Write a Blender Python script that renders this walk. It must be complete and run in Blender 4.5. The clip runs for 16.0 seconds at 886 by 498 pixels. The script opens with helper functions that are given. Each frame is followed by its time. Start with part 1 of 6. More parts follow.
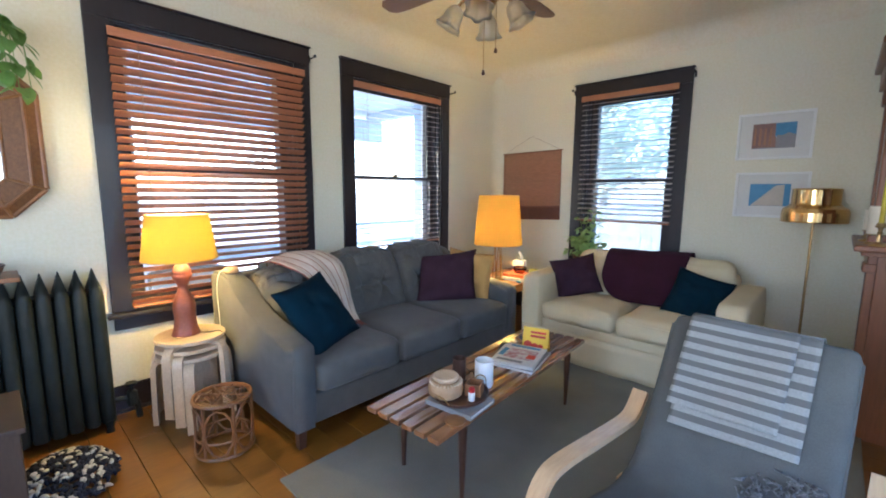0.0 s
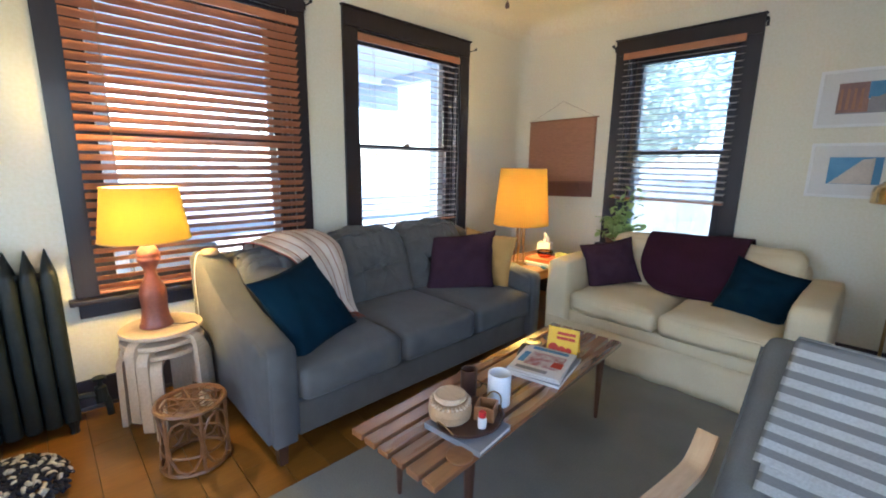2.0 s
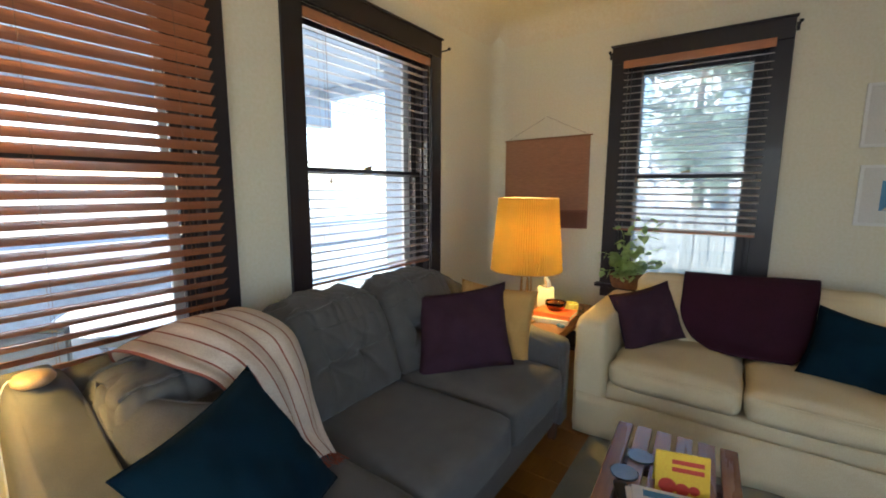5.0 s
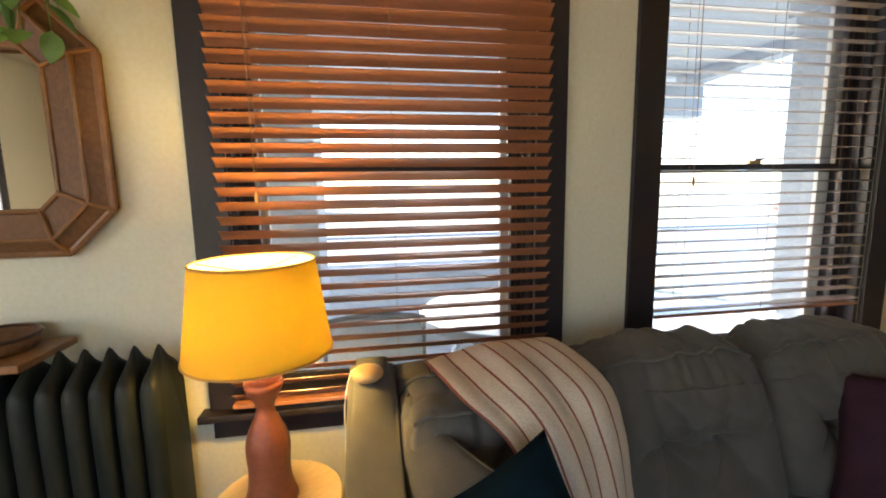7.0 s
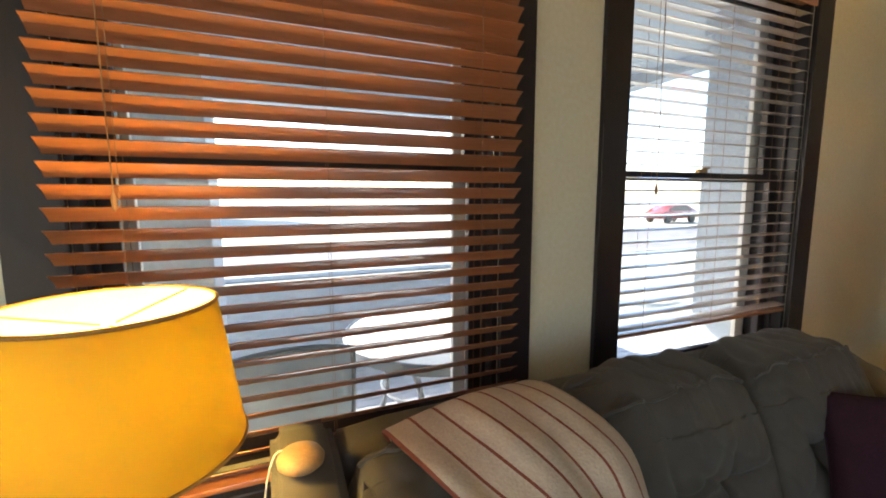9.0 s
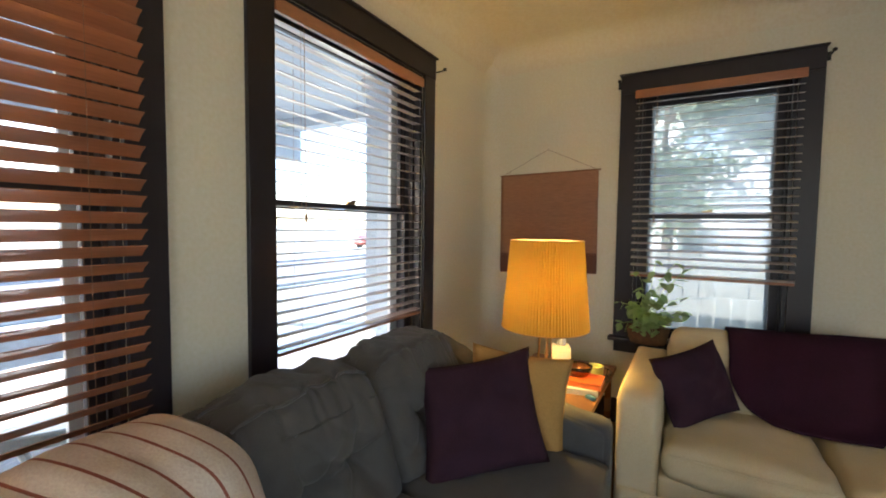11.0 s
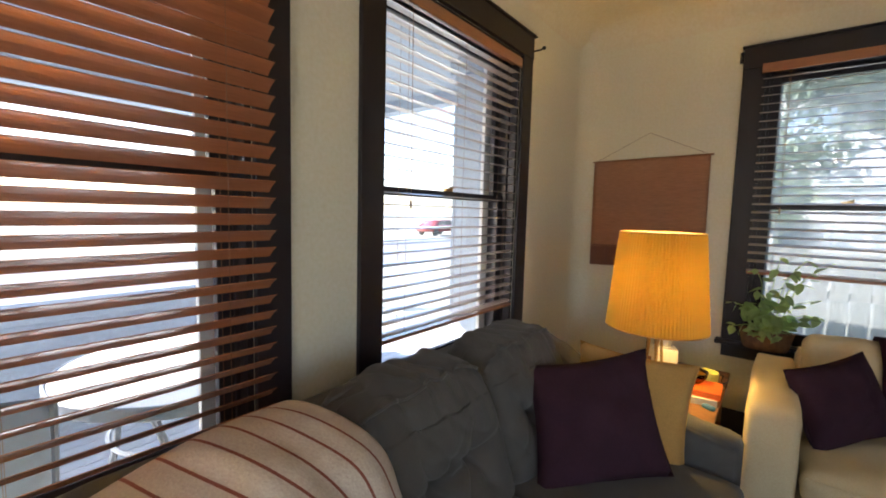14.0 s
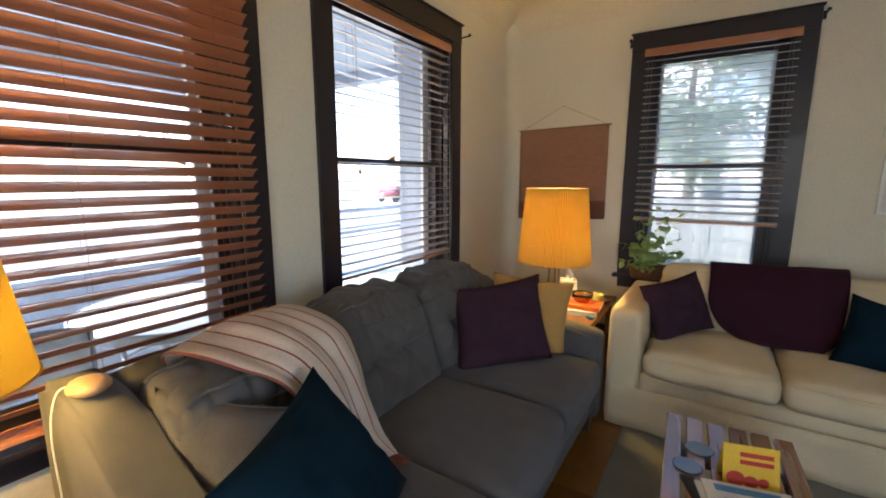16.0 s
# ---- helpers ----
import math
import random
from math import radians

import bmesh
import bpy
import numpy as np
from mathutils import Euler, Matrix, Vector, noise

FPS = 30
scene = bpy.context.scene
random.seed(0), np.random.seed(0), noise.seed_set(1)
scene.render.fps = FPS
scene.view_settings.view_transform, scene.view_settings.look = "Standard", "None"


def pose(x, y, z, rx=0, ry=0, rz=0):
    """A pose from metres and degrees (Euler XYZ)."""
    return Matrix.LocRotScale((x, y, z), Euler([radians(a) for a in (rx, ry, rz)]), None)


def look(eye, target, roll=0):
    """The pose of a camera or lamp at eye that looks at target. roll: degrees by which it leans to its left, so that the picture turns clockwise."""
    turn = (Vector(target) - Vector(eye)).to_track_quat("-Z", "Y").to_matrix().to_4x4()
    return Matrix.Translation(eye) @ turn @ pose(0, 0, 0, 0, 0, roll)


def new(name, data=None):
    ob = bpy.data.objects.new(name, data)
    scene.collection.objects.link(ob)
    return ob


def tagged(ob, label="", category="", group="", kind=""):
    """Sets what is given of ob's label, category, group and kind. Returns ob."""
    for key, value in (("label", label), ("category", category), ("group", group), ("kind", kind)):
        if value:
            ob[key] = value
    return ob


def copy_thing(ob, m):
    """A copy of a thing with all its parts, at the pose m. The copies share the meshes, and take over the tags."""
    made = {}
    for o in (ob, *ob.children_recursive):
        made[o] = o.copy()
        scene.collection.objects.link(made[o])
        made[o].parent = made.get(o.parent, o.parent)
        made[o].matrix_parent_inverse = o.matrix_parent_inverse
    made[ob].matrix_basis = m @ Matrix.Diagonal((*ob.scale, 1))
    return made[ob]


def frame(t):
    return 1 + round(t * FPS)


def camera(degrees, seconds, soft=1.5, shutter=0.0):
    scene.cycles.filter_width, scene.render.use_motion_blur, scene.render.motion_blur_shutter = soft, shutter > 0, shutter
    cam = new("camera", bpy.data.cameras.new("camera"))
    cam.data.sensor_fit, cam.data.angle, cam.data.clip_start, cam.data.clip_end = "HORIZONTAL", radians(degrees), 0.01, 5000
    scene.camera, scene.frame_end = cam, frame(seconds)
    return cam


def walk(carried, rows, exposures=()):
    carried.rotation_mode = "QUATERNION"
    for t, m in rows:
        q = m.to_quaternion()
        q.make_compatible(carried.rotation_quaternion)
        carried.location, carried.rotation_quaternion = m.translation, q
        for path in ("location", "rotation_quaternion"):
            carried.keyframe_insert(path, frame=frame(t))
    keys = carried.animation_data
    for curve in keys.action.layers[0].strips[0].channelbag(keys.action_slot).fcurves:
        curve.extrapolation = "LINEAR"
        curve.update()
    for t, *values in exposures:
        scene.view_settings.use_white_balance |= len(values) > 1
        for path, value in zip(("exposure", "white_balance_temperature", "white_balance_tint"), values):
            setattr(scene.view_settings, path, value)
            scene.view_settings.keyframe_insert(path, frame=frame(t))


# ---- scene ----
cam = camera(92.6, 16.0, soft=1.9)
PATH = [
    (0, (0.138, -0.03, 1.375), (-1.214, 1.417, 1.1), 0.4),
    (0.5, (0.062, 0.025, 1.357), (-1.214, 1.515, 0.97), 1.3),
    (1, (-0.017, 0.137, 1.368), (-1.417, 1.508, 0.965), 0.4),
    (1.5, (-0.046, 0.278, 1.37), (-1.504, 1.586, 0.965), 0.8),
    (2, (-0.118, 0.326, 1.361), (-1.529, 1.687, 0.965), 0.9),
    (2.5, (-0.289, 0.364, 1.376), (-1.522, 1.895, 1.008), 1.1),
    (3, (-0.439, 0.366, 1.387), (-1.429, 2.062, 1.011), 2.0),
    (3.2, (-0.483, 0.383, 1.383), (-1.386, 2.122, 0.983), 2.9),
    (5.3, (-1.185, 0.782, 1.398), (-2.45, 2.315, 1.173), -1.2),
    (5.5, (-1.243, 0.817, 1.404), (-2.676, 2.193, 1.18), -0.8),
    (6, (-1.352, 0.947, 1.411), (-3.143, 1.812, 1.2), -0.9),
    (6.5, (-1.392, 1.0, 1.41), (-3.328, 1.435, 1.163), -1.1),
    (7, (-1.412, 1.01, 1.408), (-3.364, 1.345, 1.133), -0.9),
    (7.5, (-1.492, 1.021, 1.395), (-3.425, 1.46, 1.13), -0.2),
    (8, (-1.658, 0.949, 1.412), (-3.584, 1.435, 1.179), -0.1),
    (8.5, (-1.762, 0.919, 1.41), (-3.662, 1.496, 1.169), -0.2),
    (9, (-1.782, 0.939, 1.402), (-3.611, 1.711, 1.156), -0.1),
    (9.5, (-1.792, 0.958, 1.4), (-3.491, 1.989, 1.176), 0.3),
    (10, (-1.733, 0.998, 1.389), (-3.099, 2.449, 1.225), 0.5),
    (10.2, (-1.666, 1.027, 1.403), (-2.855, 2.627, 1.249), 0.9),
    (12.3, (-1.496, 1.048, 1.395), (-2.443, 2.806, 1.298), 0.6),
    (12.5, (-1.579, 1.042, 1.403), (-2.577, 2.772, 1.299), 1.0),
    (13, (-1.73, 1.039, 1.408), (-2.825, 2.709, 1.294), 1.2),
    (13.5, (-1.807, 1.021, 1.396), (-2.969, 2.643, 1.258), 1.4),
    (14, (-1.75, 1.003, 1.398), (-2.983, 2.568, 1.225), 1.5),
    (14.5, (-1.57, 0.902, 1.387), (-2.918, 2.362, 1.161), 2.2),
    (15, (-1.483, 0.816, 1.391), (-2.875, 2.233, 1.161), 1.9),
    (15.5, (-1.436, 0.706, 1.393), (-2.687, 2.245, 1.132), 1.0),
    (16, (-1.334, 0.629, 1.39), (-2.41, 2.283, 1.061), 0.1),
]
SKY, SUN, BULB_A, BULB_B, SOUTH_FILL, EAST_FILL = 0.092, 2.7, 1.9, 2.3, 1.9, 0.22
EXPOSURES = [(0.0, 4.05, 4950, 15), (3.2, 4.0, 5250, 14), (5.5, 3.42, 5850, 12), (7.0, 3.38, 6400, 14), (9.2, 3.14, 6450, 13), (10.2, 3.24, 6000, 13), (12.5, 3.63, 6150, 17),
             (13.5, 3.29, 6150, 17), (16.0, 3.41, 5850, 19)]
walk(cam, [(t, look(eye, target, roll)) for t, eye, target, roll in PATH], EXPOSURES)

# ---- world, sun and lamps ----
world = bpy.data.worlds.new("sky")
scene.world = world
world.use_nodes = True
wn = world.node_tree.nodes
sky = wn.new("ShaderNodeTexSky")
sky.sky_type = "NISHITA"
sky.sun_disc = False
SUN_EL, SUN_AZ = 29.0, 232.0
sky.sun_elevation, sky.sun_rotation = radians(SUN_EL), radians(SUN_AZ)
wn["Background"].inputs["Strength"].default_value = SKY
world.node_tree.links.new(sky.outputs["Color"], wn["Background"].inputs["Color"])
sun = bpy.data.lights.new("sun", "SUN")
sun.energy, sun.angle, sun.color = SUN, radians(0.5), (1.0, 0.94, 0.85)
sun_ob = new("sun", sun)
az, el = radians(SUN_AZ), radians(SUN_EL)
sun_dir = Vector((math.sin(az) * math.cos(el), math.cos(az) * math.cos(el), math.sin(el)))
sun_ob.matrix_world = look(sun_dir * 30, (0, 0, 0))


def bulb(name, place, watts, colour, size=0.04):
    lamp = bpy.data.lights.new(name, "POINT")
    lamp.energy, lamp.color, lamp.shadow_soft_size = watts, colour, size
    ob = new(name, lamp)
    ob.location = place
    return ob


LAMP_A = Vector((-2.612, 0.697, 0.0))
LAMP_B = Vector((-2.175, 3.2, 0.0))
bulb("bulb_table_lamp", LAMP_A + Vector((0, 0, 1.09)), BULB_A, (1.0, 0.65, 0.16))
bulb("bulb_pleated_lamp", LAMP_B + Vector((0, 0, 1.10)), BULB_B, (1.0, 0.65, 0.17))

# area lamps added as fill, in made-up south and east windows behind the camera
for place, aim, watts in (((-0.62, -2.46, 1.45), (-0.62, 0.0, 1.40), SOUTH_FILL), ((1.04, 0.70, 1.45), (0.0, 0.70, 1.40), EAST_FILL)):
    pane = bpy.data.lights.new("fill_sky", "AREA")
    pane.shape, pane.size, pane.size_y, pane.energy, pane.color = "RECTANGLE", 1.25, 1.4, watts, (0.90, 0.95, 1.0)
    new("fill_sky", pane).matrix_world = look(place, aim)


# ---- materials ----
def surface(name, colour, rough=0.6, second=None, scale=6.0, amount=1.0, bump=0.15, fine=180.0, metal=0.0, stretch=(1, 1, 1), sheen=0.0,
            coat=0.0, rand=0.0, spec=0.5):
    """A two-scale procedural surface: broad mottling between two colours, fine grain as relief."""
    m = bpy.data.materials.new(name)
    m.use_nodes = True
    n, ln = m.node_tree.nodes, m.node_tree.links
    b = n["Principled BSDF"]
    tc, mp = n.new("ShaderNodeTexCoord"), n.new("ShaderNodeMapping")
    mp.inputs["Scale"].default_value = stretch
    ln.new(tc.outputs["Object"], mp.inputs["Vector"])
    big, small = n.new("ShaderNodeTexNoise"), n.new("ShaderNodeTexNoise")
    big.inputs["Scale"].default_value, big.inputs["Detail"].default_value = scale, 6
    small.inputs["Scale"].default_value, small.inputs["Detail"].default_value = fine, 3
    for t in (big, small):
        ln.new(mp.outputs["Vector"], t.inputs["Vector"])
    second = second or tuple(c * 0.72 for c in colour)
    ramp = n.new("ShaderNodeValToRGB")
    ramp.color_ramp.elements[0].position, ramp.color_ramp.elements[1].position = 0.5 - 0.25 / amount, 0.5 + 0.25 / amount
    ramp.color_ramp.elements[0].color, ramp.color_ramp.elements[1].color = (*second, 1), (*colour, 1)
    ln.new(big.outputs["Fac"], ramp.inputs["Fac"])
    grain = n.new("ShaderNodeMix")
    grain.data_type, grain.blend_type = "RGBA", "OVERLAY"
    grain.inputs[0].default_value = 0.25
    ln.new(ramp.outputs["Color"], grain.inputs[6])
    ln.new(small.outputs["Fac"], grain.inputs[7])
    out = grain.outputs[2]
    if rand:
        info, hsv, mr = n.new("ShaderNodeObjectInfo"), n.new("ShaderNodeHueSaturation"), n.new("ShaderNodeMapRange")
        mr.inputs[3].default_value, mr.inputs[4].default_value = 1 - rand, 1 + rand
        ln.new(info.outputs["Random"], mr.inputs[0])
        ln.new(mr.outputs[0], hsv.inputs["Value"])
        ln.new(out, hsv.inputs["Color"])
        out = hsv.outputs["Color"]
    ln.new(out, b.inputs["Base Color"])
    bp = n.new("ShaderNodeBump")
    bp.inputs["Strength"].default_value, bp.inputs["Distance"].default_value = bump, 0.003
    ln.new(small.outputs["Fac"], bp.inputs["Height"])
    ln.new(bp.outputs["Normal"], b.inputs["Normal"])
    mr = n.new("ShaderNodeMapRange")
    mr.inputs[3].default_value, mr.inputs[4].default_value = max(rough - 0.1, 0.03), min(rough + 0.1, 1)
    ln.new(big.outputs["Fac"], mr.inputs[0])
    ln.new(mr.outputs[0], b.inputs["Roughness"])
    b.inputs["Metallic"].default_value = metal
    b.inputs["Sheen Weight"].default_value = sheen
    b.inputs["Coat Weight"].default_value = coat
    b.inputs["Specular IOR Level"].default_value = spec
    return m


def striped(name, ground, stripe, count, width, axis=0, rough=0.9):
    """Woven cloth with stripes along one direction of its own UV sheet."""
    m = surface(name, ground, rough, scale=9, amount=0.5, bump=0.5, fine=160)
    n, ln = m.node_tree.nodes, m.node_tree.links
    b = n["Principled BSDF"]
    old = b.inputs["Base Color"].links[0].from_socket
    tc, sep = n.new("ShaderNodeTexCoord"), n.new("ShaderNodeSeparateXYZ")
    ln.new(tc.outputs["UV"], sep.inputs[0])
    mul, fr, lt = (n.new("ShaderNodeMath") for _ in range(3))
    mul.operation, fr.operation, lt.operation = "MULTIPLY", "FRACT", "LESS_THAN"
    mul.inputs[1].default_value, lt.inputs[1].default_value = count, width
    ln.new(sep.outputs[axis], mul.inputs[0])
    ln.new(mul.outputs[0], fr.inputs[0])
    ln.new(fr.outputs[0], lt.inputs[0])
    mix = n.new("ShaderNodeMix")
    mix.data_type = "RGBA"
    ln.new(lt.outputs[0], mix.inputs[0])
    ln.new(old, mix.inputs[6])
    mix.inputs[7].default_value = (*stripe, 1)
    ln.new(mix.outputs[2], b.inputs["Base Color"])
    return m


def glass(name, tint=(1, 1, 1), rough=0.0):
    m = bpy.data.materials.new(name)
    m.use_nodes = True
    b = m.node_tree.nodes["Principled BSDF"]
    b.inputs["Base Color"].default_value = (*tint, 1)
    b.inputs["Transmission Weight"].default_value, b.inputs["Roughness"].default_value, b.inputs["IOR"].default_value = 1.0, rough, 1.45
    return m


def shade_cloth(name, colour, through_colour, passing):
    """Thin lampshade cloth: light passes through it and is tinted."""
    m = bpy.data.materials.new(name)
    m.use_nodes = True
    n, ln = m.node_tree.nodes, m.node_tree.links
    b = n["Principled BSDF"]
    b.inputs["Base Color"].default_value, b.inputs["Roughness"].default_value = (*colour, 1), 0.9
    tr, mix = n.new("ShaderNodeBsdfTranslucent"), n.new("ShaderNodeMixShader")
    weave, ramp = n.new("ShaderNodeTexNoise"), n.new("ShaderNodeMix")
    weave.inputs["Scale"].default_value = 60
    ramp.data_type = "RGBA"
    ramp.inputs[6].default_value = (*(c * 0.88 for c in through_colour), 1)
    ramp.inputs[7].default_value = (*through_colour, 1)
    ln.new(weave.outputs["Fac"], ramp.inputs[0])
    ln.new(ramp.outputs[2], tr.inputs["Color"])
    mix.inputs[0].default_value = passing
    ln.new(b.outputs[0], mix.inputs[1])
    ln.new(tr.outputs[0], mix.inputs[2])
    ln.new(mix.outputs[0], n["Material Output"].inputs["Surface"])
    return m


M = {}
M["wall"] = surface("wall_paint", (0.74, 0.695, 0.545), 0.75, (0.705, 0.66, 0.515), scale=1.5, bump=0.25, fine=60)
M["ceiling"] = surface("ceiling_paint", (0.74, 0.67, 0.52), 0.85, (0.705, 0.635, 0.49), scale=1.2, bump=0.25, fine=50)
M["trim"] = surface("dark_trim", (0.022, 0.014, 0.017), 0.46, (0.013, 0.009, 0.011), scale=5, bump=0.12, fine=90, stretch=(1, 1, 0.15), coat=0.05)
M["slat"] = surface("blind_wood", (0.46, 0.185, 0.085), 0.32, (0.36, 0.135, 0.060), scale=10, bump=0.05, fine=120, stretch=(0.12, 1, 1), rand=0.08, coat=1.0)
# paler copy of the slat wood: sky glare on the slats put into the colour
M["slat_glare"] = surface("blind_glare_wood", (0.66, 0.54, 0.46), 0.3, (0.58, 0.46, 0.39), scale=10, bump=0.05, fine=120, stretch=(0.12, 1, 1), rand=0.06, coat=1.0)
M["cord"] = surface("cord", (0.30, 0.18, 0.11), 0.9)
M["glass"] = glass("window_glass")
M["floor"] = surface("oak_plank", (0.26, 0.105, 0.011), 0.36, (0.17, 0.067, 0.007), scale=7, bump=0.12, fine=70, stretch=(1, 0.12, 1), rand=0.16, coat=0.25)
M["gap"] = surface("floor_gap", (0.05, 0.025, 0.012), 0.8)
M["sofa"] = surface("grey_weave", (0.104, 0.098, 0.088), 0.95, (0.078, 0.073, 0.066), scale=14, bump=0.5, fine=420, sheen=0.12)
M["cream"] = surface("cream_cotton", (0.72, 0.60, 0.37), 0.95, (0.65, 0.535, 0.325), scale=6, bump=0.3, fine=260)
M["teal"] = surface("teal_velvet", (0.003, 0.020, 0.034), 0.9, (0.0015, 0.011, 0.020), scale=7, bump=0.2, fine=300, spec=0.15)
M["plum"] = surface("plum_weave", (0.052, 0.023, 0.035), 0.95, (0.036, 0.016, 0.025), scale=9, bump=0.5, fine=240, spec=0.2)
M["plumthrow"] = surface("plum_knit", (0.044, 0.011, 0.022), 0.95, (0.030, 0.008, 0.015), scale=9, bump=0.7, fine=130, spec=0.2)
M["yellow"] = surface("mustard_cotton", (0.52, 0.30, 0.085), 0.95, (0.44, 0.25, 0.07), scale=7, bump=0.35, fine=200)
M["greypillow"] = surface("pale_grey_linen", (0.095, 0.092, 0.088), 0.95, scale=9, bump=0.4, fine=250)
M["rug"] = surface("grey_rug", (0.225, 0.218, 0.180), 0.95, (0.165, 0.160, 0.132), scale=3, bump=0.9, fine=160)
M["throw"] = striped("striped_cotton", (0.70, 0.58, 0.46), (0.25, 0.07, 0.04), 7.0, 0.12)
M["blanket"] = striped("grey_white_stripe", (0.35, 0.335, 0.30), (0.13, 0.122, 0.11), 8.0, 0.48, axis=1)
M["fringe"] = surface("dark_fringe", (0.06, 0.06, 0.065), 0.95, (0.25, 0.24, 0.23), scale=60, bump=0.5)
M["chaircloth"] = surface("chair_grey_cloth", (0.118, 0.115, 0.102), 0.95, (0.094, 0.091, 0.082), scale=12, bump=0.5, fine=300)
M["birch"] = surface("bent_birch", (0.62, 0.42, 0.23), 0.35, (0.54, 0.34, 0.17), scale=8, bump=0.05, fine=90, stretch=(1, 0.15, 0.15), coat=0.2)
M["stool"] = surface("stool_birch", (0.60, 0.45, 0.29), 0.4, (0.52, 0.38, 0.24), scale=7, bump=0.05, fine=90, stretch=(0.2, 1, 1))
M["rattan"] = surface("rattan", (0.22, 0.095, 0.028), 0.4, (0.13, 0.052, 0.015), scale=20, bump=0.2, fine=160)
M["walnut"] = surface("slat_walnut", (0.33, 0.140, 0.050), 0.28, (0.22, 0.088, 0.030), scale=8, bump=0.04, fine=110, stretch=(1, 0.1, 1), rand=0.12, coat=1.0)
walnut = M["walnut"].node_tree.nodes["Principled BSDF"].inputs
walnut["Coat IOR"].default_value, walnut["Coat Roughness"].default_value, walnut["Specular IOR Level"].default_value = 1.9, 0.17, 0.7
M["darkleg"] = surface("dark_leg", (0.075, 0.032, 0.018), 0.4, scale=8, stretch=(1, 1, 0.2))
M["mantel"] = surface("mantel_oak", (0.25, 0.090, 0.030), 0.36, (0.16, 0.054, 0.018), scale=6, bump=0.08, fine=90, stretch=(1, 1, 0.1), coat=0.2)
M["slate"] = surface("hearth_tile", (0.055, 0.052, 0.052), 0.14, (0.09, 0.085, 0.08), scale=9, bump=0.1)
M["glaze"] = surface("glazed_coaster", (0.10, 0.13, 0.15), 0.08, scale=6, bump=0.0, coat=1.0)
M["iron"] = surface("radiator_paint", (0.022, 0.024, 0.018), 0.5, (0.008, 0.011, 0.010), scale=7, bump=0.25, fine=60, spec=0.3)
M["brass"] = surface("brass", (0.72, 0.50, 0.22), 0.16, (0.62, 0.42, 0.17), scale=8, bump=0.02, metal=1.0)
M["oldbrass"] = surface("aged_brass", (0.45, 0.30, 0.13), 0.32, (0.30, 0.19, 0.08), scale=14, bump=0.1, metal=1.0)
M["black"] = surface("black_metal", (0.012, 0.011, 0.011), 0.45, scale=9)
M["white"] = surface("white_paint", (0.80, 0.79, 0.76), 0.5, (0.76, 0.75, 0.72), scale=3, bump=0.05)
M["wax"] = surface("candle_wax", (0.80, 0.72, 0.58), 0.5, (0.74, 0.65, 0.5), scale=9, bump=0.1)
M["paper"] = surface("paper", (0.72, 0.70, 0.66), 0.8, (0.66, 0.64, 0.60), scale=5, bump=0.03)
M["clay"] = surface("terracotta", (0.25, 0.075, 0.038), 0.42, (0.18, 0.052, 0.028), scale=12, bump=0.25, fine=70)
M["tapestry"] = surface("rose_weave", (0.37, 0.185, 0.100), 0.95, (0.30, 0.15, 0.088), scale=4, bump=0.6, fine=130, stretch=(0.15, 1, 1))
M["tapestry_band"] = surface("dark_rose_weave", (0.175, 0.075, 0.048), 0.95, (0.14, 0.058, 0.038), scale=5, bump=0.7, fine=120)
M["cane"] = surface("cane", (0.21, 0.095, 0.033), 0.55, (0.13, 0.055, 0.018), scale=60, bump=0.6, fine=130)
M["bamboo"] = surface("bamboo", (0.28, 0.13, 0.045), 0.4, (0.19, 0.08, 0.026), scale=12, bump=0.12, fine=70)
M["leaf"] = surface("leaf", (0.55, 0.62, 0.30), 0.42, (0.28, 0.42, 0.14), scale=25, bump=0.1, fine=80, rand=0.25)
M["soil"] = surface("soil", (0.03, 0.02, 0.012), 0.95)
M["wicker"] = surface("wicker", (0.26, 0.125, 0.05), 0.6, (0.14, 0.06, 0.025), scale=40, bump=0.6, fine=120)
M["orange"] = surface("orange_print", (0.75, 0.15, 0.02), 0.4, scale=5, bump=0.02)
M["amber"] = glass("amber_glass", (0.85, 0.38, 0.06), 0.05)
M["limewax"] = surface("lime_glaze", (0.62, 0.60, 0.16), 0.35, scale=8, bump=0.03)
M["cork"] = surface("speckled_stoneware", (0.48, 0.31, 0.16), 0.5, (0.38, 0.23, 0.11), scale=40, bump=0.1)
M["bowlwood"] = surface("bowl_wood", (0.33, 0.15, 0.055), 0.4, scale=12, stretch=(1, 1, 0.2))
M["red"] = surface("red_plastic", (0.55, 0.02, 0.02), 0.35, scale=5)
M["yellowcard"] = surface("yellow_card", (0.85, 0.55, 0.02), 0.55, (0.80, 0.50, 0.02), scale=4, bump=0.02)
M["redink"] = surface("red_ink", (0.62, 0.05, 0.02), 0.6, scale=4, bump=0.02)
M["blue"] = surface("blue_print", (0.04, 0.17, 0.36), 0.5, (0.10, 0.29, 0.48), scale=9, bump=0.02)
M["brownprint"] = surface("canyon_print", (0.34, 0.17, 0.11), 0.5, (0.16, 0.09, 0.08), scale=14, bump=0.02, stretch=(1, 1, 0.3))
M["sand"] = surface("sand_print", (0.60, 0.52, 0.42), 0.5, scale=8, bump=0.02)
M["print"] = surface("magazine_print", (0.60, 0.55, 0.53), 0.35, (0.36, 0.12, 0.14), scale=28, amount=2.0, bump=0.01)
M["greyink"] = surface("grey_ink", (0.28, 0.27, 0.27), 0.5, scale=9, bump=0.01)
M["brownbox"] = surface("brown_cabinet", (0.055, 0.034, 0.022), 0.55, (0.04, 0.024, 0.015), scale=7, stretch=(1, 1, 0.15))
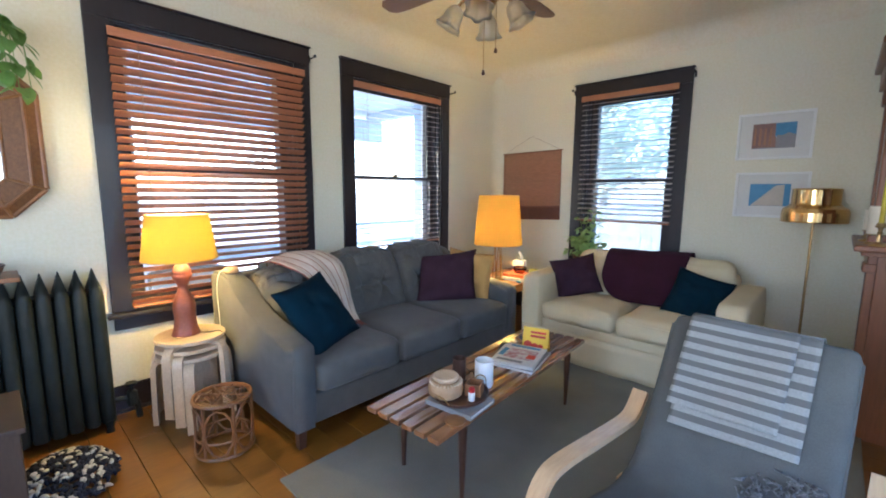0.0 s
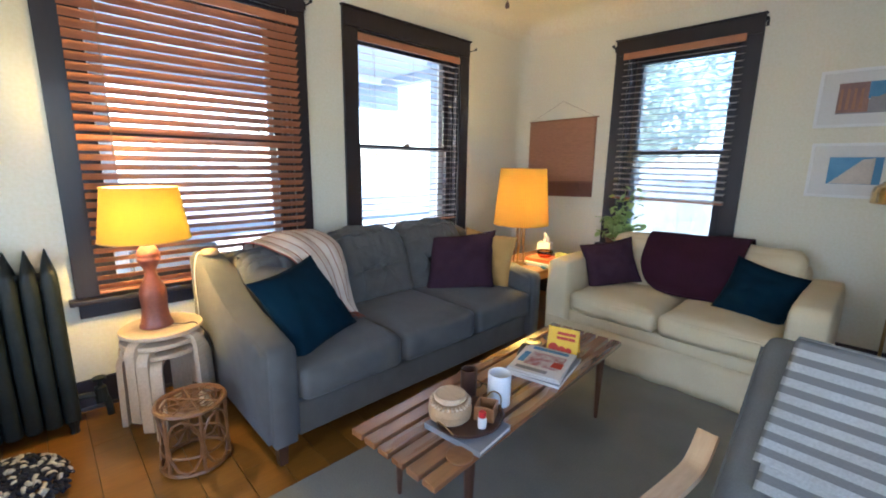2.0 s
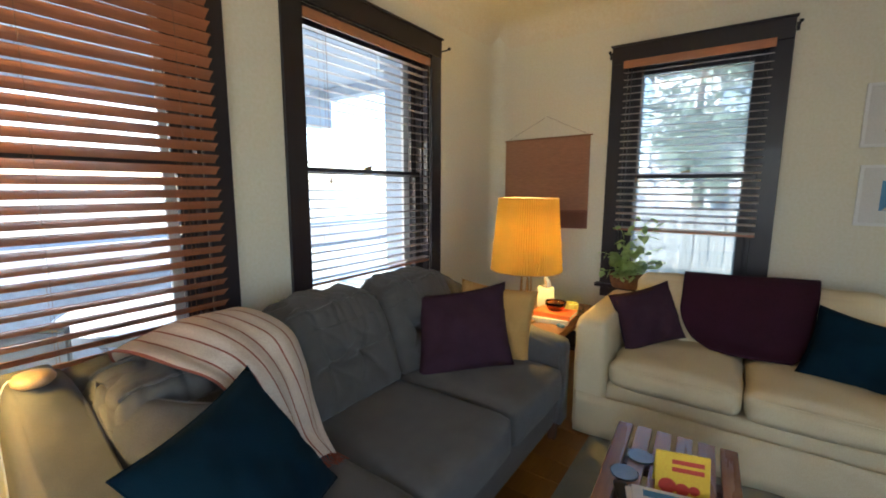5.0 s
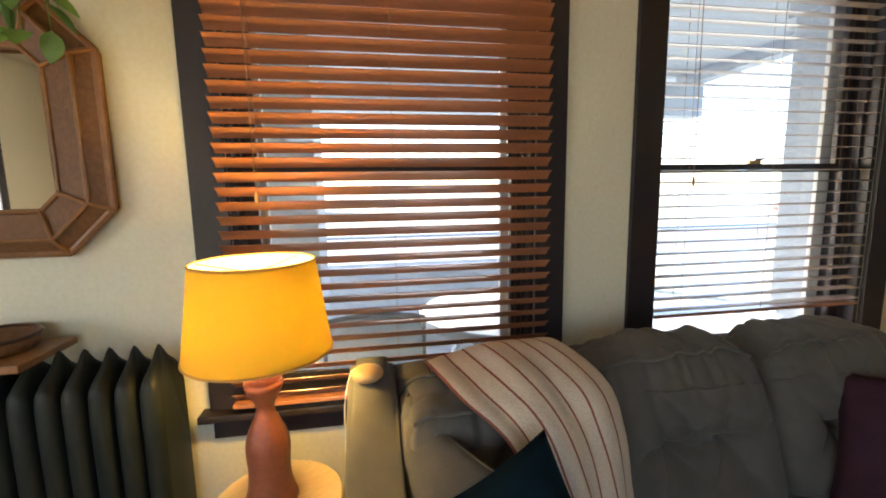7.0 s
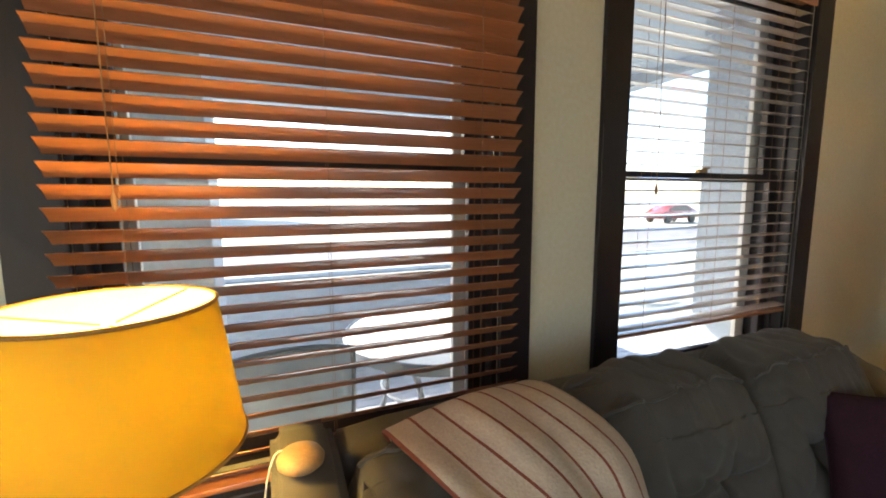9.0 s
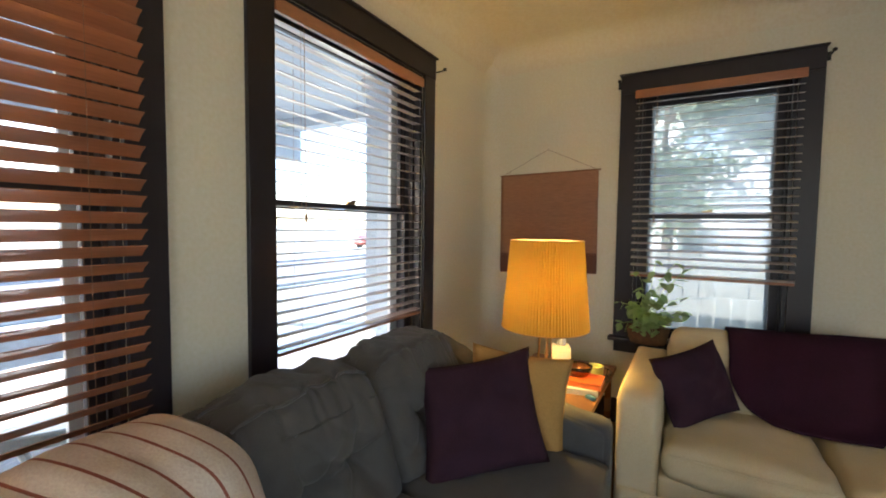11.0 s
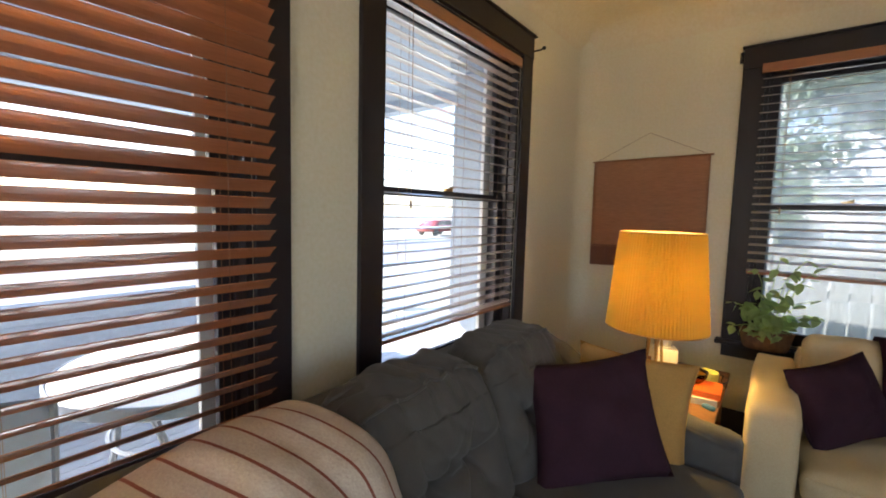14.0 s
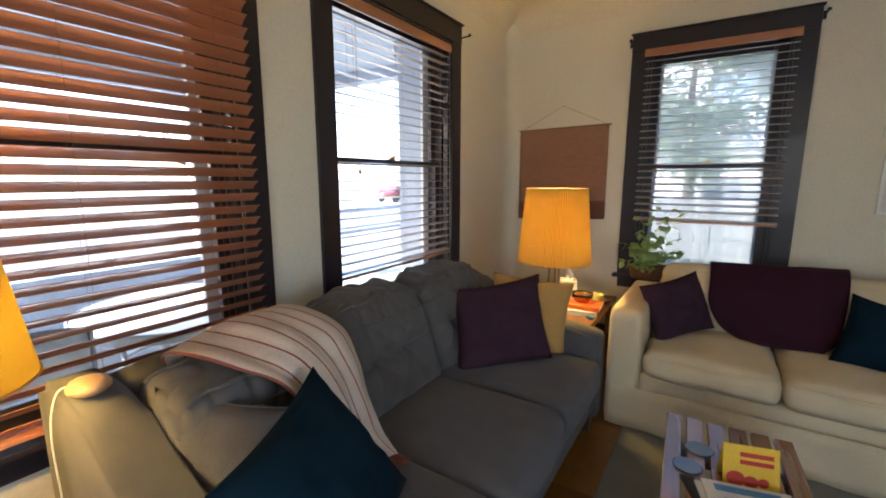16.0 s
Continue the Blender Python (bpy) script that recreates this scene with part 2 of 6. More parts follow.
M["yarn_dark"] = surface("navy_yarn", (0.012, 0.014, 0.030), 0.95, bump=0.6, fine=200)
M["yarn_light"] = surface("cream_yarn", (0.55, 0.52, 0.46), 0.95, bump=0.6, fine=200)
M["greencandle"] = surface("sage_wax", (0.16, 0.26, 0.18), 0.5, scale=8)
M["bluecandle"] = surface("blue_wax", (0.03, 0.07, 0.18), 0.5, scale=8)
M["yellowcandle"] = surface("yellow_wax", (0.72, 0.55, 0.03), 0.5, scale=8)
M["pinkcandle"] = surface("coral_wax", (0.62, 0.16, 0.12), 0.5, scale=8)
M["frost"] = glass("frosted_glass", (0.95, 0.94, 0.92), 0.35)
M["fanwood"] = surface("fan_blade_wood", (0.22, 0.11, 0.055), 0.35, (0.15, 0.07, 0.035), scale=7, stretch=(0.12, 1, 1))
M["lining"] = shade_cloth("shade_lining", (0.84, 0.79, 0.66), (0.92, 0.88, 0.78), 0.35)
M["shadeA"] = shade_cloth("shade_linen", (0.58, 0.33, 0.03), (0.95, 0.69, 0.010), 0.122)
M["shadeB"] = shade_cloth("shade_pleated", (0.58, 0.34, 0.04), (0.95, 0.55, 0.008), 0.090)


def backlit(m, colour, passing):
    """Lets light pass through a thin leaf."""
    n, ln = m.node_tree.nodes, m.node_tree.links
    tr, mix = n.new("ShaderNodeBsdfTranslucent"), n.new("ShaderNodeMixShader")
    tr.inputs["Color"].default_value = (*colour, 1)
    mix.inputs[0].default_value = passing
    ln.new(n["Principled BSDF"].outputs[0], mix.inputs[1])
    ln.new(tr.outputs[0], mix.inputs[2])
    ln.new(mix.outputs[0], n["Material Output"].inputs["Surface"])


M["vine"] = surface("vine_leaf", (0.16, 0.30, 0.08), 0.4, (0.08, 0.17, 0.04), scale=25, bump=0.1, fine=80, rand=0.2)
backlit(M["vine"], (0.22, 0.40, 0.08), 0.3)
backlit(M["leaf"], (0.62, 0.76, 0.28), 0.62)
M["mirror"] = bpy.data.materials.new("mirror_silver")
M["mirror"].use_nodes = True
mb = M["mirror"].node_tree.nodes["Principled BSDF"]
mb.inputs["Base Color"].default_value, mb.inputs["Metallic"].default_value, mb.inputs["Roughness"].default_value = (0.86, 0.87, 0.86, 1), 1.0, 0.015
# the screen's whitish, half-clear veil also paints in the bright haze outside
M["screen"] = bpy.data.materials.new("insect_screen")
M["screen"].use_nodes = True
sn, sl = M["screen"].node_tree.nodes, M["screen"].node_tree.links
sn["Principled BSDF"].inputs["Base Color"].default_value = (0.58, 0.66, 0.68, 1)
sn["Principled BSDF"].inputs["Roughness"].default_value = 0.8
clear, veil = sn.new("ShaderNodeBsdfTransparent"), sn.new("ShaderNodeMixShader")
weft = sn.new("ShaderNodeTexNoise")
weft.inputs["Scale"].default_value = 3.0
span = sn.new("ShaderNodeMapRange")
span.inputs[3].default_value, span.inputs[4].default_value = 0.34, 0.42
sl.new(weft.outputs["Fac"], span.inputs[0])
sl.new(span.outputs[0], veil.inputs[0])
sl.new(clear.outputs[0], veil.inputs[1])
sl.new(sn["Principled BSDF"].outputs[0], veil.inputs[2])
sl.new(veil.outputs[0], sn["Material Output"].inputs["Surface"])
M["siding"] = surface("pale_siding", (0.52, 0.55, 0.56), 0.7, (0.46, 0.49, 0.50), scale=2, bump=0.1)
M["porchpaint"] = surface("porch_grey_paint", (0.40, 0.46, 0.54), 0.7, (0.36, 0.42, 0.50), scale=2, bump=0.2, fine=50)
M["deck"] = surface("deck_paint", (0.42, 0.43, 0.44), 0.6, (0.36, 0.37, 0.38), scale=4, bump=0.2, stretch=(0.1, 1, 1))
M["snowground"] = surface("pale_ground", (0.36, 0.35, 0.30), 0.9, (0.27, 0.28, 0.21), scale=0.35, bump=0.4, fine=4)
# fence colour lowered to stand in for the house's shadow on it
M["fencewood"] = surface("shade_toned_fence", (0.27, 0.29, 0.27), 0.85, (0.21, 0.23, 0.21), scale=5, bump=0.3, fine=60, stretch=(1, 1, 0.15), rand=0.1)
# pale, mostly metallic colour stands in for glass mirroring the sky
M["farpane"] = surface("sky_bright_pane", (0.62, 0.66, 0.70), 0.1, scale=2, bump=0.0, metal=0.7)
M["metalgrey"] = surface("patio_grey_metal", (0.16, 0.18, 0.20), 0.4, scale=6, bump=0.05)
M["sling"] = surface("patio_sling_mesh", (0.30, 0.35, 0.40), 0.8, (0.25, 0.29, 0.34), scale=8, bump=0.5, fine=220)
M["roadtar"] = surface("asphalt", (0.17, 0.17, 0.17), 0.85, scale=1.0, bump=0.3, fine=30)
M["bark"] = surface("bark", (0.11, 0.085, 0.065), 0.9, (0.06, 0.045, 0.035), scale=12, bump=0.8, fine=40, stretch=(1, 1, 0.2))
M["treeleaf"] = surface("tree_leaf", (0.12, 0.16, 0.10), 0.5, (0.09, 0.125, 0.08), scale=3, bump=0.1)
backlit(M["treeleaf"], (0.46, 0.56, 0.44), 0.55)
M["roof"] = surface("shingle", (0.22, 0.21, 0.20), 0.9, scale=4, bump=0.4)
M["carpaint"] = surface("red_car_paint", (0.30, 0.06, 0.05), 0.25, scale=3, bump=0.0, coat=0.6)


# ---- mesh helpers ----
def box(bm, c, s, bevel=0.0, m=None):
    """An axis-aligned box (centre, size), edges rounded by bevel, moved by m."""
    r = bmesh.ops.create_cube(bm, size=1.0, matrix=Matrix.Translation(c) @ Matrix.Diagonal((*s, 1)))
    vs = r["verts"]
    if bevel:
        es = list({e for v in vs for e in v.link_edges})
        r = bmesh.ops.bevel(bm, geom=es, offset=bevel, segments=2, affect="EDGES", profile=0.5)
        vs = list({v for f in r["faces"] for v in f.verts} | {v for v in vs if v.is_valid})
    if m:
        bmesh.ops.transform(bm, matrix=m, verts=vs)
    return bm


def lathe(bm, profile, seg=32, m=None, ripple=0.0, closed=False):
    """A turned body from (radius, height) pairs."""
    rings = []
    for r, z in profile:
        ring = []
        for i in range(seg):
            a = 2 * math.pi * i / seg
            k = r * (1 + (ripple if i % 2 else 0))
            p = Vector((k * math.cos(a), k * math.sin(a), z))
            ring.append(bm.verts.new(m @ p if m else p))
        rings.append(ring)
    for a, b in zip(rings, rings[1:]):
        for i in range(seg):
            bm.faces.new((a[i], a[(i + 1) % seg], b[(i + 1) % seg], b[i]))
    if closed:
        bm.faces.new(rings[0][::-1]), bm.faces.new(rings[-1])
    return bm


def tube(bm, pts, r, seg=8, cap=True):
    """A round rod along points; r is a number or one radius for each point."""
    pts = [Vector(p) for p in pts]
    rs = r if isinstance(r, (list, tuple)) else [r] * len(pts)
    rings, side = [], None
    for i, p in enumerate(pts):
        d = (pts[min(i + 1, len(pts) - 1)] - pts[max(i - 1, 0)]).normalized()
        if side is None:
            side = d.orthogonal().normalized()
        side = (side - d * side.dot(d)).normalized()
        up = d.cross(side)
        rings.append([bm.verts.new(p + rs[i] * (side * math.cos(2 * math.pi * k / seg) + up * math.sin(2 * math.pi * k / seg))) for k in range(seg)])
    for a, b in zip(rings, rings[1:]):
        for k in range(seg):
            bm.faces.new((a[k], a[(k + 1) % seg], b[(k + 1) % seg], b[k]))
    if cap:
        bm.faces.new(rings[0][::-1]), bm.faces.new(rings[-1])
    return bm


def band(bm, pts, width, thick, axis=Vector((1, 0, 0))):
    """A flat bent strip along points, its width along axis."""
    pts = [Vector(p) for p in pts]
    rings = []
    for i, p in enumerate(pts):
        d = (pts[min(i + 1, len(pts) - 1)] - pts[max(i - 1, 0)]).normalized()
        n = axis.cross(d).normalized()
        rings.append([bm.verts.new(p + axis * (a * width / 2) + n * (b * thick / 2)) for a, b in ((-1, -1), (1, -1), (1, 1), (-1, 1))])
    for a, b in zip(rings, rings[1:]):
        for k in range(4):
            bm.faces.new((a[k], a[(k + 1) % 4], b[(k + 1) % 4], b[k]))
    bm.faces.new(rings[0][::-1]), bm.faces.new(rings[-1])
    return bm


def arc(pts, n=6):
    """Points on a smooth curve through pts."""
    p = [Vector(q) for q in pts]
    p = [p[0] * 2 - p[1]] + p + [p[-1] * 2 - p[-2]]
    out = []
    for a, b, c, d in zip(p, p[1:], p[2:], p[3:]):
        for i in range(n):
            t = i / n
            out.append(0.5 * (2 * b + (c - a) * t + (2 * a - 5 * b + 4 * c - d) * t * t + (3 * b - a - 3 * c + d) * t ** 3))
    return out + [p[-2]]


def puff(bm, c, s, r, n=10, crown=(0, 0, 0), wrinkle=0.0, shape=None, m=None, seed=0.0):
    """A stuffed block: rounded edges of radius r, faces crowned outward, wrinkled; shape moves points at will."""
    h = Vector(s) / 2
    verts = {}
    def vert(i, j, k):
        if (i, j, k) not in verts:
            q = Vector((i / n * 2 - 1, j / n * 2 - 1, k / n * 2 - 1))
            p = Vector((q.x * h.x, q.y * h.y, q.z * h.z))
            inner = Vector((max(-(h.x - r), min(h.x - r, p.x)), max(-(h.y - r), min(h.y - r, p.y)), max(-(h.z - r), min(h.z - r, p.z))))
            d = p - inner
            if d.length > 1e-6:
                p = inner + d.normalized() * r
            p.x += crown[0] * q.x * (1 - q.y ** 2) * (1 - q.z ** 2)
            p.y += crown[1] * q.y * (1 - q.x ** 2) * (1 - q.z ** 2)
            p.z += crown[2] * q.z * (1 - q.x ** 2) * (1 - q.y ** 2)
            if wrinkle:
                w = noise.noise_vector(p * 7 + Vector((seed, seed * 2, 0))) * wrinkle
                p += w
            if shape:
                p = shape(p, q)
            p = p + Vector(c)
            verts[(i, j, k)] = bm.verts.new(m @ p if m else p)
        return verts[(i, j, k)]
    for i in range(n):
        for j in range(n):
            bm.faces.new((vert(i, j, n), vert(i + 1, j, n), vert(i + 1, j + 1, n), vert(i, j + 1, n)))
            bm.faces.new((vert(i, j, 0), vert(i, j + 1, 0), vert(i + 1, j + 1, 0), vert(i + 1, j, 0)))
            bm.faces.new((vert(i, 0, j), vert(i + 1, 0, j), vert(i + 1, 0, j + 1), vert(i, 0, j + 1)))
            bm.faces.new((vert(i, n, j), vert(i, n, j + 1), vert(i + 1, n, j + 1), vert(i + 1, n, j)))
            bm.faces.new((vert(0, i, j), vert(0, i, j + 1), vert(0, i + 1, j + 1), vert(0, i + 1, j)))
            bm.faces.new((vert(n, i, j), vert(n, i + 1, j), vert(n, i + 1, j + 1), vert(n, i, j + 1)))
    return bm


def cloth(bm, fn, nu, nv):
    """A sheet from fn(u, v), with u and v kept as its UV map."""
    uv = bm.loops.layers.uv.new("uv")
    g = [[bm.verts.new(fn(i / nu, j / nv)) for j in range(nv + 1)] for i in range(nu + 1)]
    for i in range(nu):
        for j in range(nv):
            f = bm.faces.new((g[i][j], g[i + 1][j], g[i + 1][j + 1], g[i][j + 1]))
            for lp, (a, b) in zip(f.loops, ((i, j), (i + 1, j), (i + 1, j + 1), (i, j + 1))):
                lp[uv].uv = (a / nu, b / nv)
    return bm


def mesh_of(name, bm, material, smooth=False):
    me = bpy.data.meshes.new(name)
    bmesh.ops.recalc_face_normals(bm, faces=bm.faces[:])
    bm.to_mesh(me)
    bm.free()
    if smooth:
        for p in me.polygons:
            p.use_smooth = True
    me.materials.append(material)
    return me


def part(name, bm, material, parent=None, label="", smooth=False, thick=0.0, m=None):
    """Links a bmesh as one mesh object under a thing or a part."""
    me = mesh_of(name, bm, material, smooth) if isinstance(bm, bmesh.types.BMesh) else bm
    ob = new(name, me)
    if parent:
        ob.parent = parent
    if m:
        ob.matrix_basis = m
    if label:
        tagged(ob, label)
    if thick:
        mod = ob.modifiers.new("thickness", "SOLIDIFY")
        mod.thickness, mod.offset = thick, 0
    return ob


def thing(name, m, label, category, group="", kind=""):
    ob = new(name)
    ob.empty_display_size = 0.1
    ob.matrix_basis = m
    return tagged(ob, label, category, group, kind)


def B():
    return bmesh.new()


# ---- the room ----
XW, YN, XE, YS, CEIL = -2.995, 4.278, 0.98, -2.4, 2.77
THICK = 0.2


def wall_with(name, length, openings, m, label):
    """A wall along local x with openings (x0, x1, z0, z1), its inner face at local y = 0."""
    bm = B()
    x = 0.0
    for x0, x1, z0, z1 in openings:
        if x0 > x:
            box(bm, ((x + x0) / 2, THICK / 2, CEIL / 2), (x0 - x, THICK, CEIL))
        box(bm, ((x0 + x1) / 2, THICK / 2, z0 / 2), (x1 - x0, THICK, z0))
        box(bm, ((x0 + x1) / 2, THICK / 2, (z1 + CEIL) / 2), (x1 - x0, THICK, CEIL - z1))
        x = x1
    box(bm, ((x + length) / 2, THICK / 2, CEIL / 2), (length - x, THICK, CEIL))
    ob = part(name, bm, M["wall"])
    ob.matrix_basis = m
    return tagged(ob, label, "wall", kind="structure")


SILL, HEAD, CASE = 0.63, 2.32, 0.118
W1, W2, W3 = (0.415, 1.768), (2.056, 3.385), (-1.991, -0.906)
WEST = pose(XW, YS, 0, 0, 0, 90)
NORTH = pose(XW, YN, 0)
wall_with("wall_west", YN - YS, [(W1[0] + CASE - YS, W1[1] - CASE - YS, SILL, HEAD), (W2[0] + CASE - YS, W2[1] - CASE - YS, SILL, HEAD)], WEST,
          "cream painted plaster wall with two windows")
wall_with("wall_north", XE - XW + 0.2, [(W3[0] + CASE - XW, W3[1] - CASE - XW, SILL, HEAD)], NORTH, "cream painted plaster wall with one window")
# the east and south window openings and casings are made up for the fill lamps
wall_with("wall_east", YN - YS, [(YN - 1.40, YN - 0.0, 0.70, 2.20)], pose(XE, YN, 0, 0, 0, -90), "cream plaster wall with one added, unseen window opening")
wall_with("wall_south", XE - XW + 0.4, [(1.10, 2.50, 0.70, 2.20)], Matrix.Translation((XE + 0.2, YS, 0)) @ pose(0, 0, 0, 0, 0, 180), "cream plaster wall with one added, unseen window opening")
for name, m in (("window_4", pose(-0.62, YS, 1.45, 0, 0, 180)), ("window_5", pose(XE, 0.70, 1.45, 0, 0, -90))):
    t = thing(name, m, "plain dark trimmed window frame added, unseen, around a fill lamp", "window", kind="structure")
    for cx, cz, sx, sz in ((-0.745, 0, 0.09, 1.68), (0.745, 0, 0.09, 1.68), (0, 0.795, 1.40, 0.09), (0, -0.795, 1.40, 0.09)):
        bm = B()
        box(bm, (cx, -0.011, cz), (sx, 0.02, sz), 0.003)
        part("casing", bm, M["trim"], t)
# ceiling with a soft plaster cove along the walls
bm = B()
box(bm, ((XW + XE) / 2, (YN + YS) / 2, CEIL + 0.1), (XE - XW + 0.4, YN - YS + 0.4, 0.2))
R = 0.17
for p0, p1, inward in (((XW, YS), (XW, YN), (1, 0)), ((XW, YN), (XE, YN), (0, -1))):
    rows = []
    for i in range(13):
        a = math.pi / 2 * i / 12
        off, drop = R * (1 - math.cos(a)), R * (1 - math.sin(a))
        rows.append([bm.verts.new((p[0] + inward[0] * off, p[1] + inward[1] * off, CEIL - drop)) for p in (p0, p1)])
    for a, b in zip(rows, rows[1:]):
        bm.faces.new((a[0], a[1], b[1], b[0]))
ceil = part("ceiling", bm, M["ceiling"])
for p in ceil.data.polygons:
    p.use_smooth = 0.001 < abs(p.normal.z) < 0.999
tagged(ceil, "warm white plaster ceiling with coved edges", "ceiling", kind="structure")
# the plaster rounds the corner between the two windowed walls
bm = B()
rows = []
for i in range(13):
    a = math.pi / 2 * i / 12
    x, y = XW + 0.12 * (1 - math.cos(a)), YN - 0.12 * (1 - math.sin(a))
    rows.append([bm.verts.new((x, y, z)) for z in (0.17, CEIL - 0.01)])
for a, b in zip(rows, rows[1:]):
    bm.faces.new((a[0], a[1], b[1], b[0]))
tagged(part("wall_corner", bm, M["wall"], smooth=True), "cream plaster rounded corner", "wall", kind="structure")
bm = B()
box(bm, ((XW + XE) / 2, (YN + YS) / 2, -0.06), (XE - XW + 0.4, YN - YS + 0.4, 0.10))
floor = tagged(part("floor", bm, M["gap"]), "honey oak strip floor with dark gaps", "floor", kind="structure")

# chimney breast in the corner
bm = B()
box(bm, ((0.34 + XE) / 2, (3.22 + YN) / 2, CEIL / 2), (XE - 0.34, YN - 3.22, CEIL - 0.002))
tagged(part("wall_chimney", bm, M["wall"]), "cream plaster chimney breast behind the mantel", "wall", kind="structure")


def baseboard(name, x0, y0, x1, y1, inward):
    bm = B()
    d = 0.018
    cx, cy = (x0 + x1) / 2 + inward[0] * d / 2, (y0 + y1) / 2 + inward[1] * d / 2
    sx, sy = abs(x1 - x0) + abs(inward[0]) * d, abs(y1 - y0) + abs(inward[1]) * d
    box(bm, (cx, cy, 0.085), (sx, sy, 0.17), 0.004)
    box(bm, (cx + inward[0] * 0.006, cy + inward[1] * 0.006, 0.008), (sx + abs(inward[0]) * 0.014, sy + abs(inward[1]) * 0.014, 0.024), 0.004)
    tagged(part(name, bm, M["trim"]), "dark stained wooden baseboard", "baseboard", kind="structure")


baseboard("baseboard_west", XW, YS, XW, YN - 0.02, (1, 0))
baseboard("baseboard_north", XW + 0.02, YN, 0.338, YN, (0, -1))


# ---- windows ----
def sash(bm, x0, x1, z0, z1, y, bottom, top, stile=0.052, d=0.032):
    box(bm, ((x0 + stile / 2), y, (z0 + z1) / 2), (stile, d, z1 - z0), 0.003)
    box(bm, ((x1 - stile / 2), y, (z0 + z1) / 2), (stile, d, z1 - z0), 0.003)
    box(bm, ((x0 + x1) / 2, y, z0 + bottom / 2), (x1 - x0 - 2 * stile, d - 0.002, bottom), 0.003)
    box(bm, ((x0 + x1) / 2, y, z1 - top / 2), (x1 - x0 - 2 * stile, d - 0.002, top), 0.003)


def window(name, width, m, label, screened=False):
    """A double-hung window in local coordinates: x along the wall from its middle, y outward, z up."""
    w = thing(name, m, label, "window", kind="structure")
    o = width / 2 - CASE
    for s, n in ((-1, "casing"), (1, "casing")):
        bm = B()
        box(bm, (s * (o + CASE / 2), -0.011, (SILL + HEAD) / 2), (CASE, 0.022, HEAD - SILL), 0.003)
        part(n, bm, M["trim"], w)
    bm = B()
    box(bm, (0, -0.013, HEAD + 0.064), (width, 0.026, 0.128), 0.003)
    box(bm, (0, -0.020, HEAD + 0.132), (width + 0.02, 0.042, 0.012), 0.004)
    part("head_casing", bm, M["trim"], w)
    bm = B()
    box(bm, (0, -0.005, SILL - 0.014), (width + 0.06, 0.13, 0.028), 0.006)
    part("window_sill", bm, M["trim"], w)
    bm = B()
    box(bm, (0, -0.010, SILL - 0.070), (width - 0.01, 0.02, 0.082), 0.003)
    part("apron", bm, M["trim"], w)
    for s in (-1, 1):
        bm = B()
        box(bm, (s * (o - 0.010), 0.1, (SILL + HEAD) / 2), (0.020, 0.198, HEAD - SILL))
        box(bm, (s * (o - 0.027), 0.052, (SILL + HEAD) / 2), (0.014, 0.014, HEAD - SILL), 0.002)
        part("jamb", bm, M["trim"], w)
    bm = B()
    box(bm, (0, 0.1, HEAD - 0.010), (2 * o - 0.041, 0.198, 0.020))
    part("head_jamb", bm, M["trim"], w)
    x0, x1, mid = -o + 0.022, o - 0.022, 1.485
    bm = B()
    sash(bm, x0, x1, mid - 0.018, HEAD - 0.022, 0.125, 0.036, 0.05)
    up = part("sash_frame", bm, M["trim"], w)
    bm = B()
    sash(bm, x0, x1, SILL + 0.002, mid + 0.018, 0.088, 0.075, 0.036)
    lo = part("sash_frame", bm, M["trim"], w)
    for parent, z0, z1, y in ((up, mid, HEAD - 0.06, 0.125), (lo, SILL + 0.06, mid, 0.088)):
        bm = B()
        box(bm, (0, y, (z0 + z1) / 2), (x1 - x0 - 0.08, 0.004, z1 - z0))
        p = part("pane", bm, M["glass"], parent)
        p.visible_shadow = False
    for s in (-1, 1):
        bm = B()
        box(bm, (s * (o - 0.054), 0.186, (SILL + HEAD) / 2), (0.066, 0.022, HEAD - SILL - 0.04), 0.002)
        part("storm_frame", bm, M["white"], w, "pale storm window stile")
    if screened:
        bm = B()
        box(bm, (0, 0.170, (SILL + HEAD) / 2), (2 * o - 0.042, 0.002, HEAD - SILL - 0.03))
        scr = part("insect_screen", bm, M["screen"], w, "fine grey insect screen with a pale veil for window haze")
        scr.visible_shadow = False
    bm = B()
    box(bm, (0, 0.085, mid + 0.026), (0.055, 0.020, 0.016), 0.003)
    tube(bm, [(0.0, 0.080, mid + 0.034), (0.03, 0.070, mid + 0.040)], 0.005)
    part("sash_lock", bm, M["oldbrass"], w, "small metal sash lock")
    return w


def west(y):
    return pose(XW, y, 0, 0, 0, 90)


window("window_1", W1[1] - W1[0], west(sum(W1) / 2), "dark trimmed double-hung window behind closed wooden blinds")
window("window_2", W2[1] - W2[0], west(sum(W2) / 2), "dark trimmed double-hung window looking onto the porch")
window("window_3", W3[1] - W3[0], pose(sum(W3) / 2, YN, 0), "dark trimmed double-hung window above the loveseat", True)


